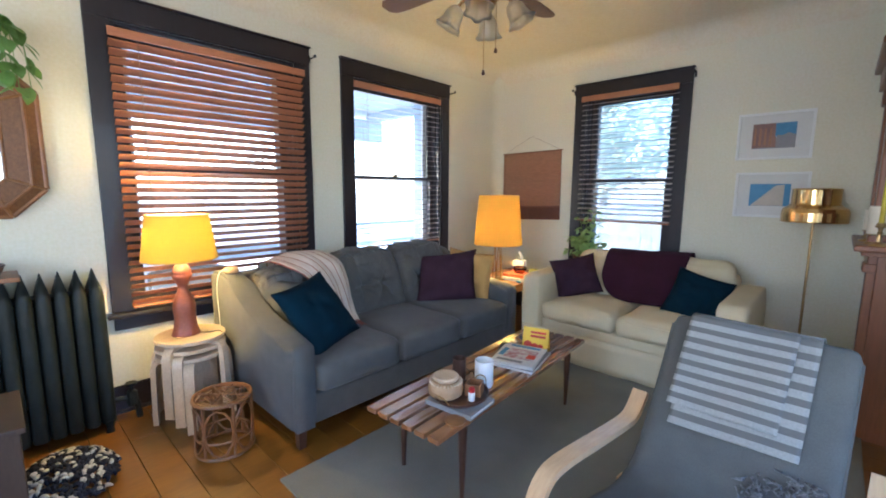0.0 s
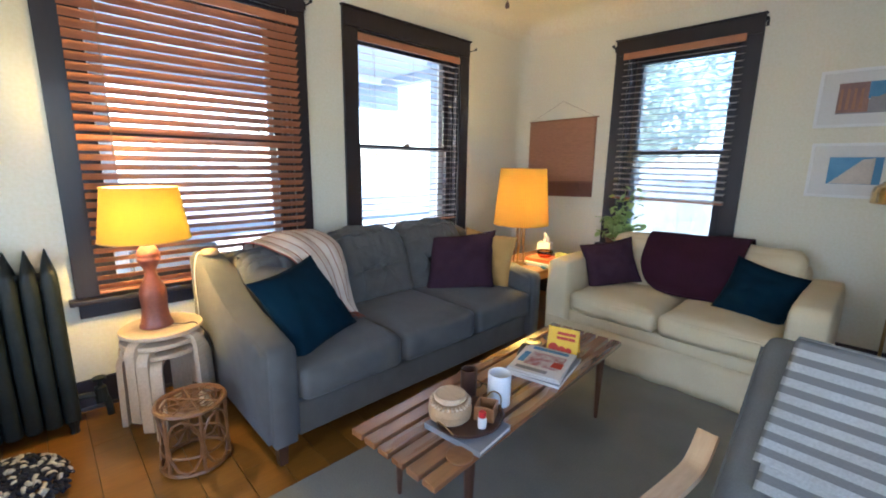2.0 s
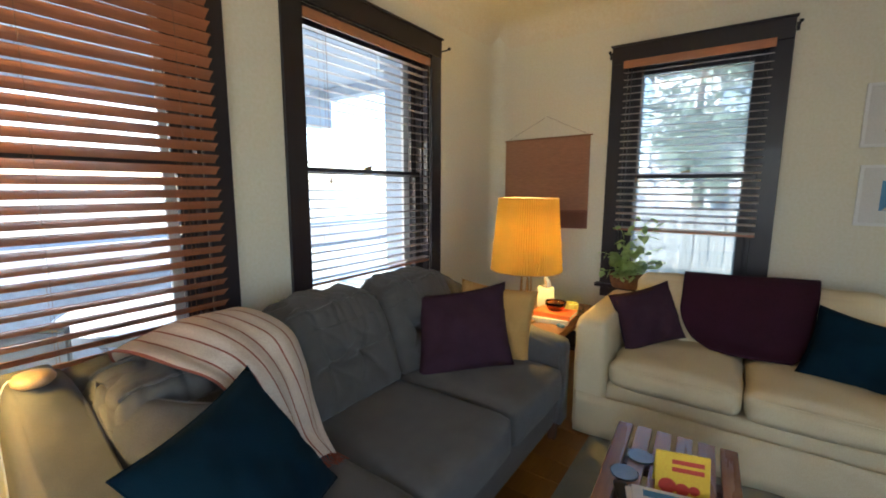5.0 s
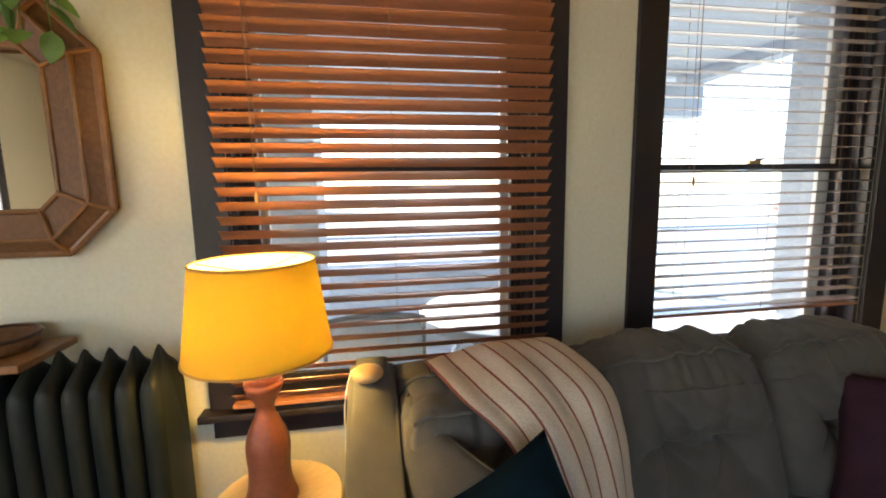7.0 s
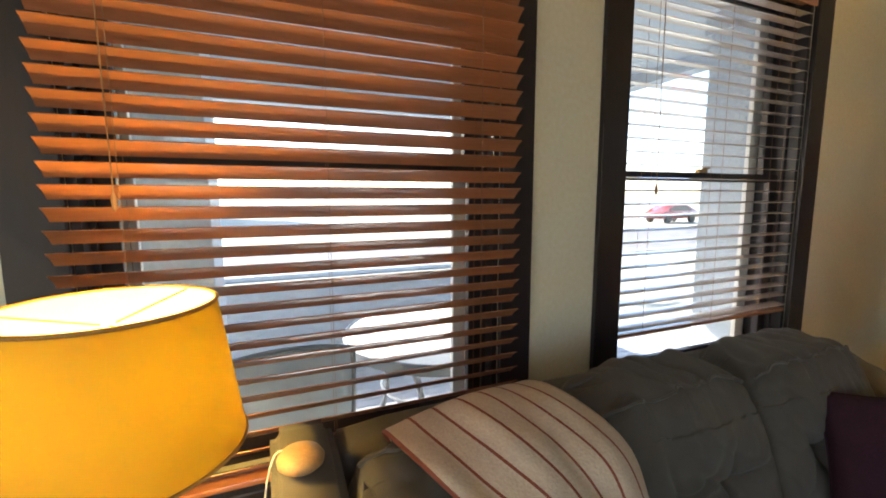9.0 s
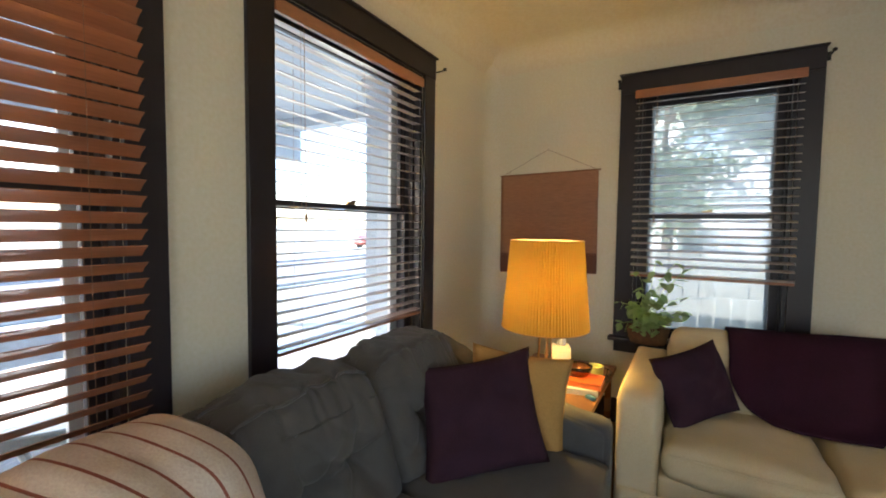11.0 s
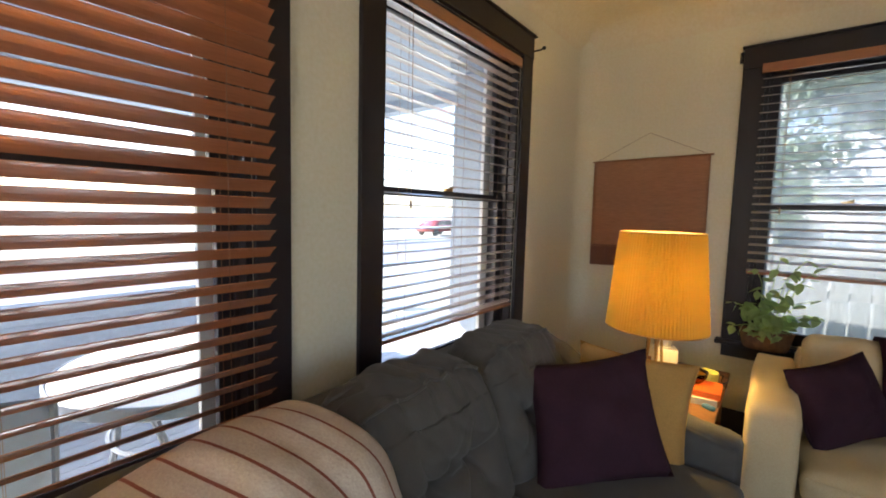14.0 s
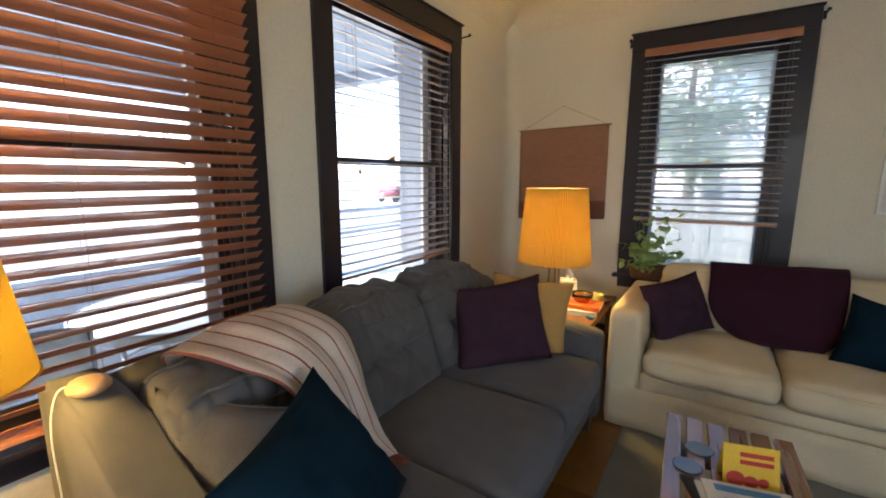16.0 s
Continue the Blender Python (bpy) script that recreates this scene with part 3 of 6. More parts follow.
def blind(m, width, top, bottom, y, tilt, pitch, label, stacked=0, valance=0.055, slat="slat"):
    """A wooden venetian blind, y = its middle in from the wall, tilt of the slats in degrees (outer edge down)."""
    b = thing("venetian_blind", m, label, "blind", "wooden blinds at the windows")
    bm = B()
    box(bm, (0, y, top - 0.018), (width - 0.01, 0.045, 0.032), 0.002)
    part("headrail", bm, M["slat"], b)
    bm = B()
    box(bm, (0, y - 0.032, top - valance / 2), (width + 0.012, 0.010, valance), 0.003)
    part("valance", bm, M["slat"], b)
    bm = B()
    prof = [(-0.025, 0.0), (-0.0125, 0.0022), (0, 0.003), (0.0125, 0.0022), (0.025, 0.0)]
    rows = []
    for dz in (0.0, 0.0026):
        rows.append([[bm.verts.new((sx * width / 2, py, pz + dz)) for py, pz in prof] for sx in (-1, 1)])
    for k in range(4):
        bm.faces.new((rows[1][0][k], rows[1][1][k], rows[1][1][k + 1], rows[1][0][k + 1]))
        bm.faces.new((rows[0][0][k], rows[0][0][k + 1], rows[0][1][k + 1], rows[0][1][k]))
    for s in (0, 1):
        for k in range(4):
            bm.faces.new((rows[0][s][k], rows[0][s][k + 1], rows[1][s][k + 1], rows[1][s][k]))
    for k in (0, 4):
        bm.faces.new((rows[0][0][k], rows[0][1][k], rows[1][1][k], rows[1][0][k]))
    me = mesh_of("slat", bm, M[slat])
    z = top - valance - 0.028
    rnd = random.Random(int(width * 1000))
    while z > bottom + 0.02 + stacked * 0.006:
        part("slat", me, None, b, m=pose(0, y, z, -tilt + rnd.uniform(-1.2, 1.2), rnd.uniform(-0.12, 0.12), 0))
        z -= pitch
    for i in range(stacked):
        part("slat", me, None, b, m=pose(0, y, bottom + 0.018 + i * 0.0065))
    bm = B()
    box(bm, (0, y, bottom + 0.008), (width, 0.05, 0.016), 0.003)
    part("bottom_rail", bm, M["slat"], b)
    for x in (-width * 0.38, 0.0, width * 0.38) if width > 1 else (-width * 0.36, width * 0.36):
        for dy in (-0.024, 0.024):
            bm = B()
            tube(bm, [(x, y + dy, top - 0.03), (x, y + dy, bottom + 0.01)], 0.0009, 4)
            part("ladder_cord", bm, M["cord"], b)
    bm = B()
    tube(bm, [(-width / 2 + 0.13, y - 0.042, top - 0.06), (-width / 2 + 0.135, y - 0.044, top - 0.85)], 0.0016, 5)
    lathe(bm, [(0.002, 0.0), (0.006, -0.012), (0.005, -0.035), (0.002, -0.04)], 8, Matrix.Translation((-width / 2 + 0.135, y - 0.044, top - 0.85)))
    part("pull_cord", bm, M["cord"], b, "thin cord with a wooden tassel")
    return b


blind(west(1.097), 1.172, 2.262, 0.655, -0.058, 38, 0.0483, "reddish brown wooden blind, slats tilted nearly shut", valance=0.05)
blind(west(sum(W2) / 2 + 0.004), 1.066, 2.297, 0.845, 0.020, -5, 0.0495, "wooden blind with open slats paled for window glare and reddish rails, partly raised", slat="slat_glare")
blind(pose(-1.443, YN, 0), 0.885, 2.322, 1.07, -0.052, -13, 0.0495, "wooden blind with open slats paled for window glare and reddish rails, half raised", stacked=2, slat="slat_glare")


def curtain_bracket(m):
    b = thing("curtain_bracket", m, "small black metal curtain rod bracket on the casing", "bracket", "curtain brackets")
    bm = B()
    box(bm, (0, -0.003, 0), (0.018, 0.006, 0.05), 0.002)
    part("plate", bm, M["black"], b)
    bm = B()
    tube(bm, [(0, -0.004, 0), (0.004, -0.06, 0.002), (0.008, -0.075, 0.012)], 0.005)
    part("arm", bm, M["black"], b)
    bm = B()
    lathe(bm, [(0.0, -0.012), (0.011, -0.006), (0.011, 0.006), (0.0, 0.012)], 10, Matrix.Translation((0.008, -0.078, 0.010)))
    part("finial", bm, M["black"], b)
    return b


br = curtain_bracket(pose(XW, W1[1] + 0.012, 2.375, 0, 0, 90))
copy_thing(br, pose(XW, W2[1] + 0.012, 2.375, 0, 0, 90))
copy_thing(br, pose(W3[0] - 0.012, YN, 2.39))
copy_thing(br, pose(W3[1] + 0.012, YN, 2.39))


# ---- the grey sofa ----
def sofa():
    s = thing("sofa", pose(0, 0, 0), "charcoal grey three-seat sofa with tufted back and swept arms", "sofa")
    x0, x1, y0, y1 = -2.86, -1.79, 0.925, 2.965
    aw = 0.145
    # arm outline in (x, z): low in front, sweeping up to the back
    pts = [(x1, 0.12), (x1, 0.545), (x1 - 0.012, 0.575), (x1 - 0.05, 0.588), (-2.02, 0.605), (-2.16, 0.628), (-2.30, 0.668), (-2.42, 0.725), (-2.52, 0.785),
           (-2.60, 0.825), (-2.68, 0.842), (-2.80, 0.846), (x0, 0.83), (x0, 0.12)]
    for ya, yb in ((y0, y0 + aw), (y1 - aw, y1)):
        bm = B()
        lo = [bm.verts.new((x, ya, z)) for x, z in pts]
        hi = [bm.verts.new((x, yb, z)) for x, z in pts]
        bm.faces.new(lo), bm.faces.new(hi[::-1])
        for i in range(len(pts)):
            k = (i + 1) % len(pts)
            bm.faces.new((lo[i], lo[k], hi[k], hi[i]))
        bmesh.ops.bevel(bm, geom=[e for e in bm.edges if abs(e.verts[0].co.y - e.verts[1].co.y) < 1e-6], offset=0.022, segments=3, affect="EDGES")
        part("arm", bm, M["sofa"], s, smooth=True)
    bm = B()
    box(bm, ((x0 + x1) / 2 - 0.01, (y0 + y1) / 2, 0.20), (x1 - x0 - 0.04, y1 - y0 - 2 * aw + 0.01, 0.17), 0.015)
    part("seat_frame", bm, M["sofa"], s)
    bm = B()
    puff(bm, (-2.775, (y0 + y1) / 2, 0.475), (0.17, y1 - y0 - 2 * aw + 0.01, 0.70), 0.05, 12, (0, 0, 0.01))
    part("back_frame", bm, M["sofa"], s, smooth=True)
    third = (y1 - y0 - 2 * aw) / 3
    for i in range(3):
        yc = y0 + aw + third * (i + 0.5)
        bm = B()
        puff(bm, (-2.225, yc, 0.378), (0.90, third - 0.004, 0.185), 0.045, 14, (0.012, 0.0, 0.014), 0.004, seed=i * 3.1)
        part("seat_cushion", bm, M["sofa"], s, smooth=True)
        bm = B()
        buttons = [(-0.095, -0.045), (0.095, -0.035)]

        def tuft(p, q, i=i, buttons=buttons):
            if q.x > 0.2:
                sink = 0.0
                for k, (by, bz) in enumerate(buttons):
                    dy, dz = p.y - by, p.z - bz
                    d = math.hypot(dy, dz)
                    ang = math.atan2(dz, dy) + 0.25 * noise.noise(Vector((p.y * 9, p.z * 9, i + k)))
                    sink += 0.040 * math.exp(-(d / 0.022) ** 2) + 0.044 * math.exp(-(d / 0.080) ** 2)
                    sink += 0.034 * math.exp(-d / 0.10) * min(1.0, d / 0.03) * (1 - abs(math.sin(2.5 * ang + i * 1.7 + k * 0.9))) ** 2
                if abs(p.y) < 0.10:
                    sink += 0.018 * math.exp(-((p.z - bz) / 0.014) ** 2) * (1 - abs(p.y) / 0.10 * 0.4)
                # gathers falling from the top seam
                g = noise.noise(Vector((p.y * 15 + i * 5, p.z * 2.0, 1.3)))
                sink += 0.026 * max(0.0, q.z) ** 2 * (1 - abs(g)) ** 3
                g = noise.noise(Vector((p.y * 7 + p.z * 6 + i * 3, p.z * 4 - p.y * 3, 6.3)))
                sink += 0.007 * (1 - abs(g)) ** 5
                p.x -= sink - 0.030
            if q.z > 0.6:
                p.z += 0.016 * noise.noise(Vector((p.y * 7 + i * 7, p.x * 6, 4.2))) - 0.013 * (1 - abs(noise.noise(Vector((p.y * 14 + i * 9, p.x * 7, 8.2))))) ** 3
            p.x += -(0.07 if i == 0 else 0.17) * (p.z / 0.5)
            if q.z > 0.0:
                p.z -= 0.055 * q.z * max(0.0, (abs(q.y) - 0.55) / 0.45) ** 2.2
                p.y *= 1 - 0.035 * q.z ** 2
            p.x -= 0.020 * max(0.0, (abs(q.y) - 0.7) / 0.3) ** 2 * (q.x > 0)
            return p
        low = 0.05 if i == 0 else 0.0
        deep = 0.075 if i == 0 else 0.0
        puff(bm, (-2.555 + deep / 2, yc, 0.685 - low / 2), (0.20 + deep, third - 0.004, 0.45 - low), 0.036, 80, (0.034, 0.0, 0.014), 0.006, tuft, seed=i * 5.7)
        back = part("back_cushion", bm, M["sofa"], s, smooth=True)
        for by, bz in buttons:
            q = tuft(Vector((0.10 + deep / 2 + 0.02, by, bz)), Vector((1.0, 0, 0)))
            bm = B()
            lathe(bm, [(0.0, 0.006), (0.008, 0.005), (0.012, 0.0), (0.012, -0.006)], 14, Matrix.Translation(q + Vector((-2.555 + deep / 2, yc, 0.685 - low / 2))) @ Matrix.Rotation(math.pi / 2, 4, "Y"))
            part("button", bm, M["sofa"], back, smooth=True)
        bm = B()
        edge = []
        for k in range(-13, 14):
            ky = k / 14
            p = Vector((0.10 + deep / 2 - 0.008, ky * (third - 0.004) / 2, (0.45 - low) / 2 - 0.006))
            p = tuft(p, Vector((0.95, ky, 0.95)))
            edge.append(p + Vector((-2.555 + deep / 2, yc, 0.685 - low / 2)))
        tube(bm, edge, 0.006, 6)
        part("piping", bm, M["sofa"], s)
        bm = B()
        tube(bm, [p + Vector((-0.150 - deep, 0, 0.004)) for p in edge], 0.006, 6)
        part("piping", bm, M["sofa"], s)
    for x, y in ((x1 - 0.06, y0 + 0.07), (x1 - 0.06, y1 - 0.07), (x0 + 0.06, y0 + 0.07), (x0 + 0.06, y1 - 0.07)):
        bm = B()
        lathe(bm, [(0.026, 0.0), (0.036, 0.122)], 4, Matrix.Translation((x, y, 0)) @ Matrix.Rotation(math.pi / 4, 4, "Z"), closed=True)
        part("leg", bm, M["darkleg"], s)
    return s


sofa()


def pillow(name, c, u, v, su, sv, h, material, label, group="", square=True):
    """A stuffed cushion, u and v its edges' directions, su and sv their lengths, h its thickness."""
    u, v = Vector(u).normalized(), Vector(v)
    v = (v - u * v.dot(u)).normalized() if square else v.normalized()
    w = u.cross(v).normalized()
    t = thing(name, Matrix.Translation(c), label, "cushion", group)
    n = 22
    bm = B()
    sheets = []
    for side in (1, -1):
        g = []
        for i in range(n + 1):
            row = []
            for j in range(n + 1):
                a, b = i / n * 2 - 1, j / n * 2 - 1
                x = a * su / 2 * (1 - 0.09 * (1 - b * b))
                y = b * sv / 2 * (1 - 0.09 * (1 - a * a))
                z = h / 2 * max(0.0, (1 - a * a) * (1 - b * b)) ** 0.42 * side
                k = noise.noise(Vector((a * 2.3 + c[0] * 9, b * 2.3 + c[1] * 9, side * 2.0)))
                z *= 1 + 0.28 * k
                z *= 1 + 0.10 * noise.noise(Vector((a * 6 + c[1] * 5, b * 6, side * 3.0)))
                if side == -1 and (i in (0, n) or j in (0, n)):
                    row.append(sheets[0][i][j])
                else:
                    row.append(bm.verts.new(u * x + v * y + w * z))
            g.append(row)
        sheets.append(g)
        for i in range(n):
            for j in range(n):
                bm.faces.new((g[i][j], g[i + 1][j], g[i + 1][j + 1], g[i][j + 1]))
    part("cover", bm, material, t, smooth=True)
    bm = B()
    side = [k / 8 for k in range(-8, 8)]
    around = [(k, -1) for k in side] + [(1, k) for k in side] + [(-k, 1) for k in side] + [(-1, -k) for k in side] + [(-1, -1)]
    rim = [u * (a * su / 2 * (1 - 0.09 * (1 - b * b))) + v * (b * sv / 2 * (1 - 0.09 * (1 - a * a))) for a, b in around]
    tube(bm, rim, 0.0022, 6)
    part("seam", bm, material, t)
    return t


pillow("throw_pillow", (-2.072, 1.255, 0.645), (-0.18, 0.40, 0.05), (0.205, 0.16, -0.35), 0.455, 0.45, 0.15, M["teal"],
       "dark teal velvet pillow leaning on the grey sofa's arm", "teal pillows")
pillow("throw_pillow", (-2.228, 2.552, 0.652), (0.31, 0.315, 0.055), (-0.15, 0.185, 0.35), 0.50, 0.455, 0.17, M["plum"],
       "dark plum woven square pillow on the grey sofa", "plum pillows", square=False)
pillow("throw_pillow", (-2.165, 2.765, 0.648), (0.42, 0.09, -0.03), (-0.19, 0.02, 0.36), 0.44, 0.42, 0.12, M["yellow"],
       "mustard yellow cotton pillow behind the plum one")
pillow("throw_pillow", (-2.37, 1.135, 0.645), (0.40, 0.17, -0.02), (-0.13, 0.05, 0.4), 0.41, 0.37, 0.12, M["greypillow"], "plain grey linen pillow in the sofa corner")


# ---- the cream loveseat ----
def loveseat():
    s = thing("loveseat", pose(-1.0, 3.5, 0), "cream slipcovered two-seat loveseat with square arms", "sofa")
    w, yf, yb = 0.80, -0.47, 0.47
    for sx in (-1, 1):
        bm = B()
        puff(bm, (sx * (w - 0.09), -0.02, 0.345), (0.18, 0.90, 0.66), 0.035, 12, (0.004, 0, 0.012), 0.004, seed=sx)
        part("arm", bm, M["cream"], s, smooth=True)
    bm = B()
    puff(bm, (0, 0.0, 0.17), (1.25, 0.86, 0.30), 0.02, 32, (0, 0.006, 0), 0.009)
    part("base_cover", bm, M["cream"], s, smooth=True)
    bm = B()
    cloth(bm, lambda u, v: Vector(((u * 2 - 1) * (w - 0.02), yf + 0.006 - 0.006 * math.sin(u * 40) * (1 - v) - 0.004 - 0.005 * math.sin(u * 17), 0.012 + v * 0.24)), 80, 4)
    part("skirt", bm, M["cream"], s, smooth=True, thick=0.004)
    bm = B()
    puff(bm, (0, 0.36, 0.44), (1.26, 0.20, 0.62), 0.05, 12)
    part("back_frame", bm, M["cream"], s, smooth=True)
    for sx in (-1, 1):
        bm = B()
        puff(bm, (sx * 0.309, -0.115, 0.385), (0.612, 0.70, 0.145), 0.055, 28, (0, 0.022, 0.034), 0.011, seed=sx * 2.0)
        part("seat_cushion", bm, M["cream"], s, smooth=True)
        bm = B()
        puff(bm, (sx * 0.309, 0.235, 0.628), (0.61, 0.17, 0.41), 0.06, 28, (0, 0.03, 0.015), 0.013,
             lambda p, q: Vector((p.x, p.y + 0.16 * (p.z / 0.43), p.z)), seed=sx * 4.0)
        part("back_cushion", bm, M["cream"], s, smooth=True)
        bm = B()
        tube(bm, arc([(sx * 0.309 + k * 0.29, -0.455 - 0.012 * (1 - k * k), 0.44) for k in (-1, -0.5, 0, 0.5, 1)], 4), 0.0035, 6)
        part("piping", bm, M["cream"], s)
    for x in (-0.7, 0.7):
        for y in (-0.38, 0.38):
            bm = B()
            box(bm, (x, y, 0.011), (0.05, 0.05, 0.02), 0.003)
            part("foot", bm, M["darkleg"], s)
    return s


loveseat()
pillow("throw_pillow", (-1.49, 3.42, 0.638), (0.264, 0.28, 0.07), (-0.157, -0.01, 0.286), 0.40, 0.35, 0.18, M["plum"], "dull plum pillow in the corner of the loveseat", "plum pillows")
pillow("throw_pillow", (-0.572, 3.46, 0.600), (0.345, -0.03, -0.075), (0.15, 0.15, 0.315), 0.385, 0.38, 0.18, M["teal"], "dark teal velvet pillow leaning on the loveseat's arm", "teal pillows")


# ---- slatted coffee table ----
def coffee_table():
    t = thing("coffee_table", pose(-1.185, 1.83, 0, 0, 0, 3.4), "low walnut slat bench used as coffee table", "table")
    L, W, n = 1.51, 0.425, 6
    sw, gap = 0.057, (0.425 - 6 * 0.057) / 5
    for i in range(n):
        x = -W / 2 + sw / 2 + i * (sw + gap)
        bm = B()
        box(bm, (x, 0, 0.385), (sw, L, 0.024), 0.003)
        part("slat", bm, M["walnut"], t)
    for y in (-0.52, 0.0, 0.52):
        bm = B()
        box(bm, (0, y, 0.358), (W - 0.05, 0.05, 0.030), 0.003)
        part("crossbar", bm, M["darkleg"], t)
    for x in (-0.178, 0.178):
        for y in (-0.545, 0.545):
            bm = B()
            lathe(bm, [(0.0095, 0.0), (0.012, 0.05), (0.021, 0.345)], 14, Matrix.Translation((x * 1.02, y * 1.01, 0.012)), closed=True)
            part("leg", bm, M["darkleg"], t)
    return t


coffee_table()
bm = B()
box(bm, (-0.665, 2.02, 0.006), (2.03, 2.46, 0.012), 0.004)
tagged(part("area_rug", bm, M["rug"]), "flat woven grey area rug on the oak floor", "rug")


# ---- throws ----
def drape(path, n=40):
    """Arc-length lookup along a smooth (x, z) or 3D line."""
    p = arc([Vector(q) for q in path], 8)
    d = [0.0]
    for a, b in zip(p, p[1:]):
        d.append(d[-1] + (b - a).length)

    def at(v):
        s = v * d[-1]
        for i in range(len(d) - 1):
            if d[i + 1] >= s:
                f = (s - d[i]) / max(d[i + 1] - d[i], 1e-9)
                return p[i].lerp(p[i + 1], f)
        return p[-1]
    return at


t = thing("throw_blanket", pose(-2.55, 1.4, 0.9), "cream cotton throw with thin rust stripes over the sofa back", "blanket")
# south and north edges of the throw as it falls from behind the back over the cushion to the seat
edge_a = drape([(-2.74, 1.20, 0.78), (-2.66, 1.16, 0.868), (-2.54, 1.17, 0.888), (-2.40, 1.22, 0.868), (-2.31, 1.31, 0.80), (-2.26, 1.385, 0.65), (-2.22, 1.44, 0.53), (-2.165, 1.47, 0.482)])
edge_b = drape([(-2.74, 1.54, 0.80), (-2.68, 1.55, 0.908), (-2.54, 1.59, 0.922), (-2.43, 1.645, 0.855), (-2.375, 1.66, 0.76), (-2.32, 1.655, 0.64), (-2.24, 1.63, 0.54), (-2.15, 1.61, 0.486)])


def throw_point(u, v):
    p = edge_a(v).lerp(edge_b(v), u)
    fold = math.sin(u * 15 + v * 3.5) * 0.010 * (0.3 + v) + noise.noise(Vector((u * 4, v * 5, 2.0))) * 0.016 + noise.noise(Vector((u * 11, v * 7, 5.0))) * 0.007
    p += Vector((fold * 0.8 + 0.006, 0, fold * 0.6 + 0.012 + 0.014 * math.sin(math.pi * u)))
    p += Vector((0.012, 0, 0.010)) * math.sin(math.pi * u)
    return p - Vector((-2.55, 1.4, 0.9))


bm = B()
cloth(bm, throw_point, 44, 60)
part("cloth", bm, M["throw"], t, smooth=True, thick=0.007)
bm = B()
for i in range(26):
    p = throw_point(i / 25, 1.0)
    tube(bm, [p, p + Vector((0.012 * random.uniform(-1, 1) + 0.02, 0.012 * random.uniform(-1, 1), -0.006)), p + Vector((0.045, 0.02 * random.uniform(-1, 1), -0.014))], 0.0022, 5)
tagged(part("fringe", bm, M["throw"], t), kind="stuff")

t = thing("throw_blanket", pose(-1.0, 3.7, 0.85), "deep plum knitted throw draped over the loveseat back", "blanket")
ea = drape([(-1.35, 3.93, 0.58), (-1.35, 3.92, 0.74), (-1.35, 3.87, 0.838), (-1.345, 3.765, 0.838), (-1.34, 3.675, 0.75), (-1.335, 3.61, 0.63), (-1.27, 3.555, 0.52), (-1.16, 3.49, 0.472)])
eb = drape([(-0.69, 3.93, 0.58), (-0.69, 3.92, 0.76), (-0.69, 3.87, 0.862), (-0.695, 3.765, 0.862), (-0.705, 3.675, 0.77), (-0.72, 3.61, 0.64), (-0.74, 3.555, 0.53), (-0.80, 3.49, 0.476)])


def throw2(u, v):
    p = ea(v).lerp(eb(v), u)
    fold = math.sin(u * 9 + v * 2.0) * 0.007 + noise.noise(Vector((u * 4, v * 4, 7.0))) * 0.012
    return p + Vector((0, -0.012 - fold * 0.7 - 0.02 * math.sin(math.pi * u) * min(1, v * 2), 0.012 + fold * 0.4)) - Vector((-1.0, 3.7, 0.85))


bm = B()
cloth(bm, throw2, 40, 50)
part("cloth", bm, M["plumthrow"], t, smooth=True, thick=0.010)


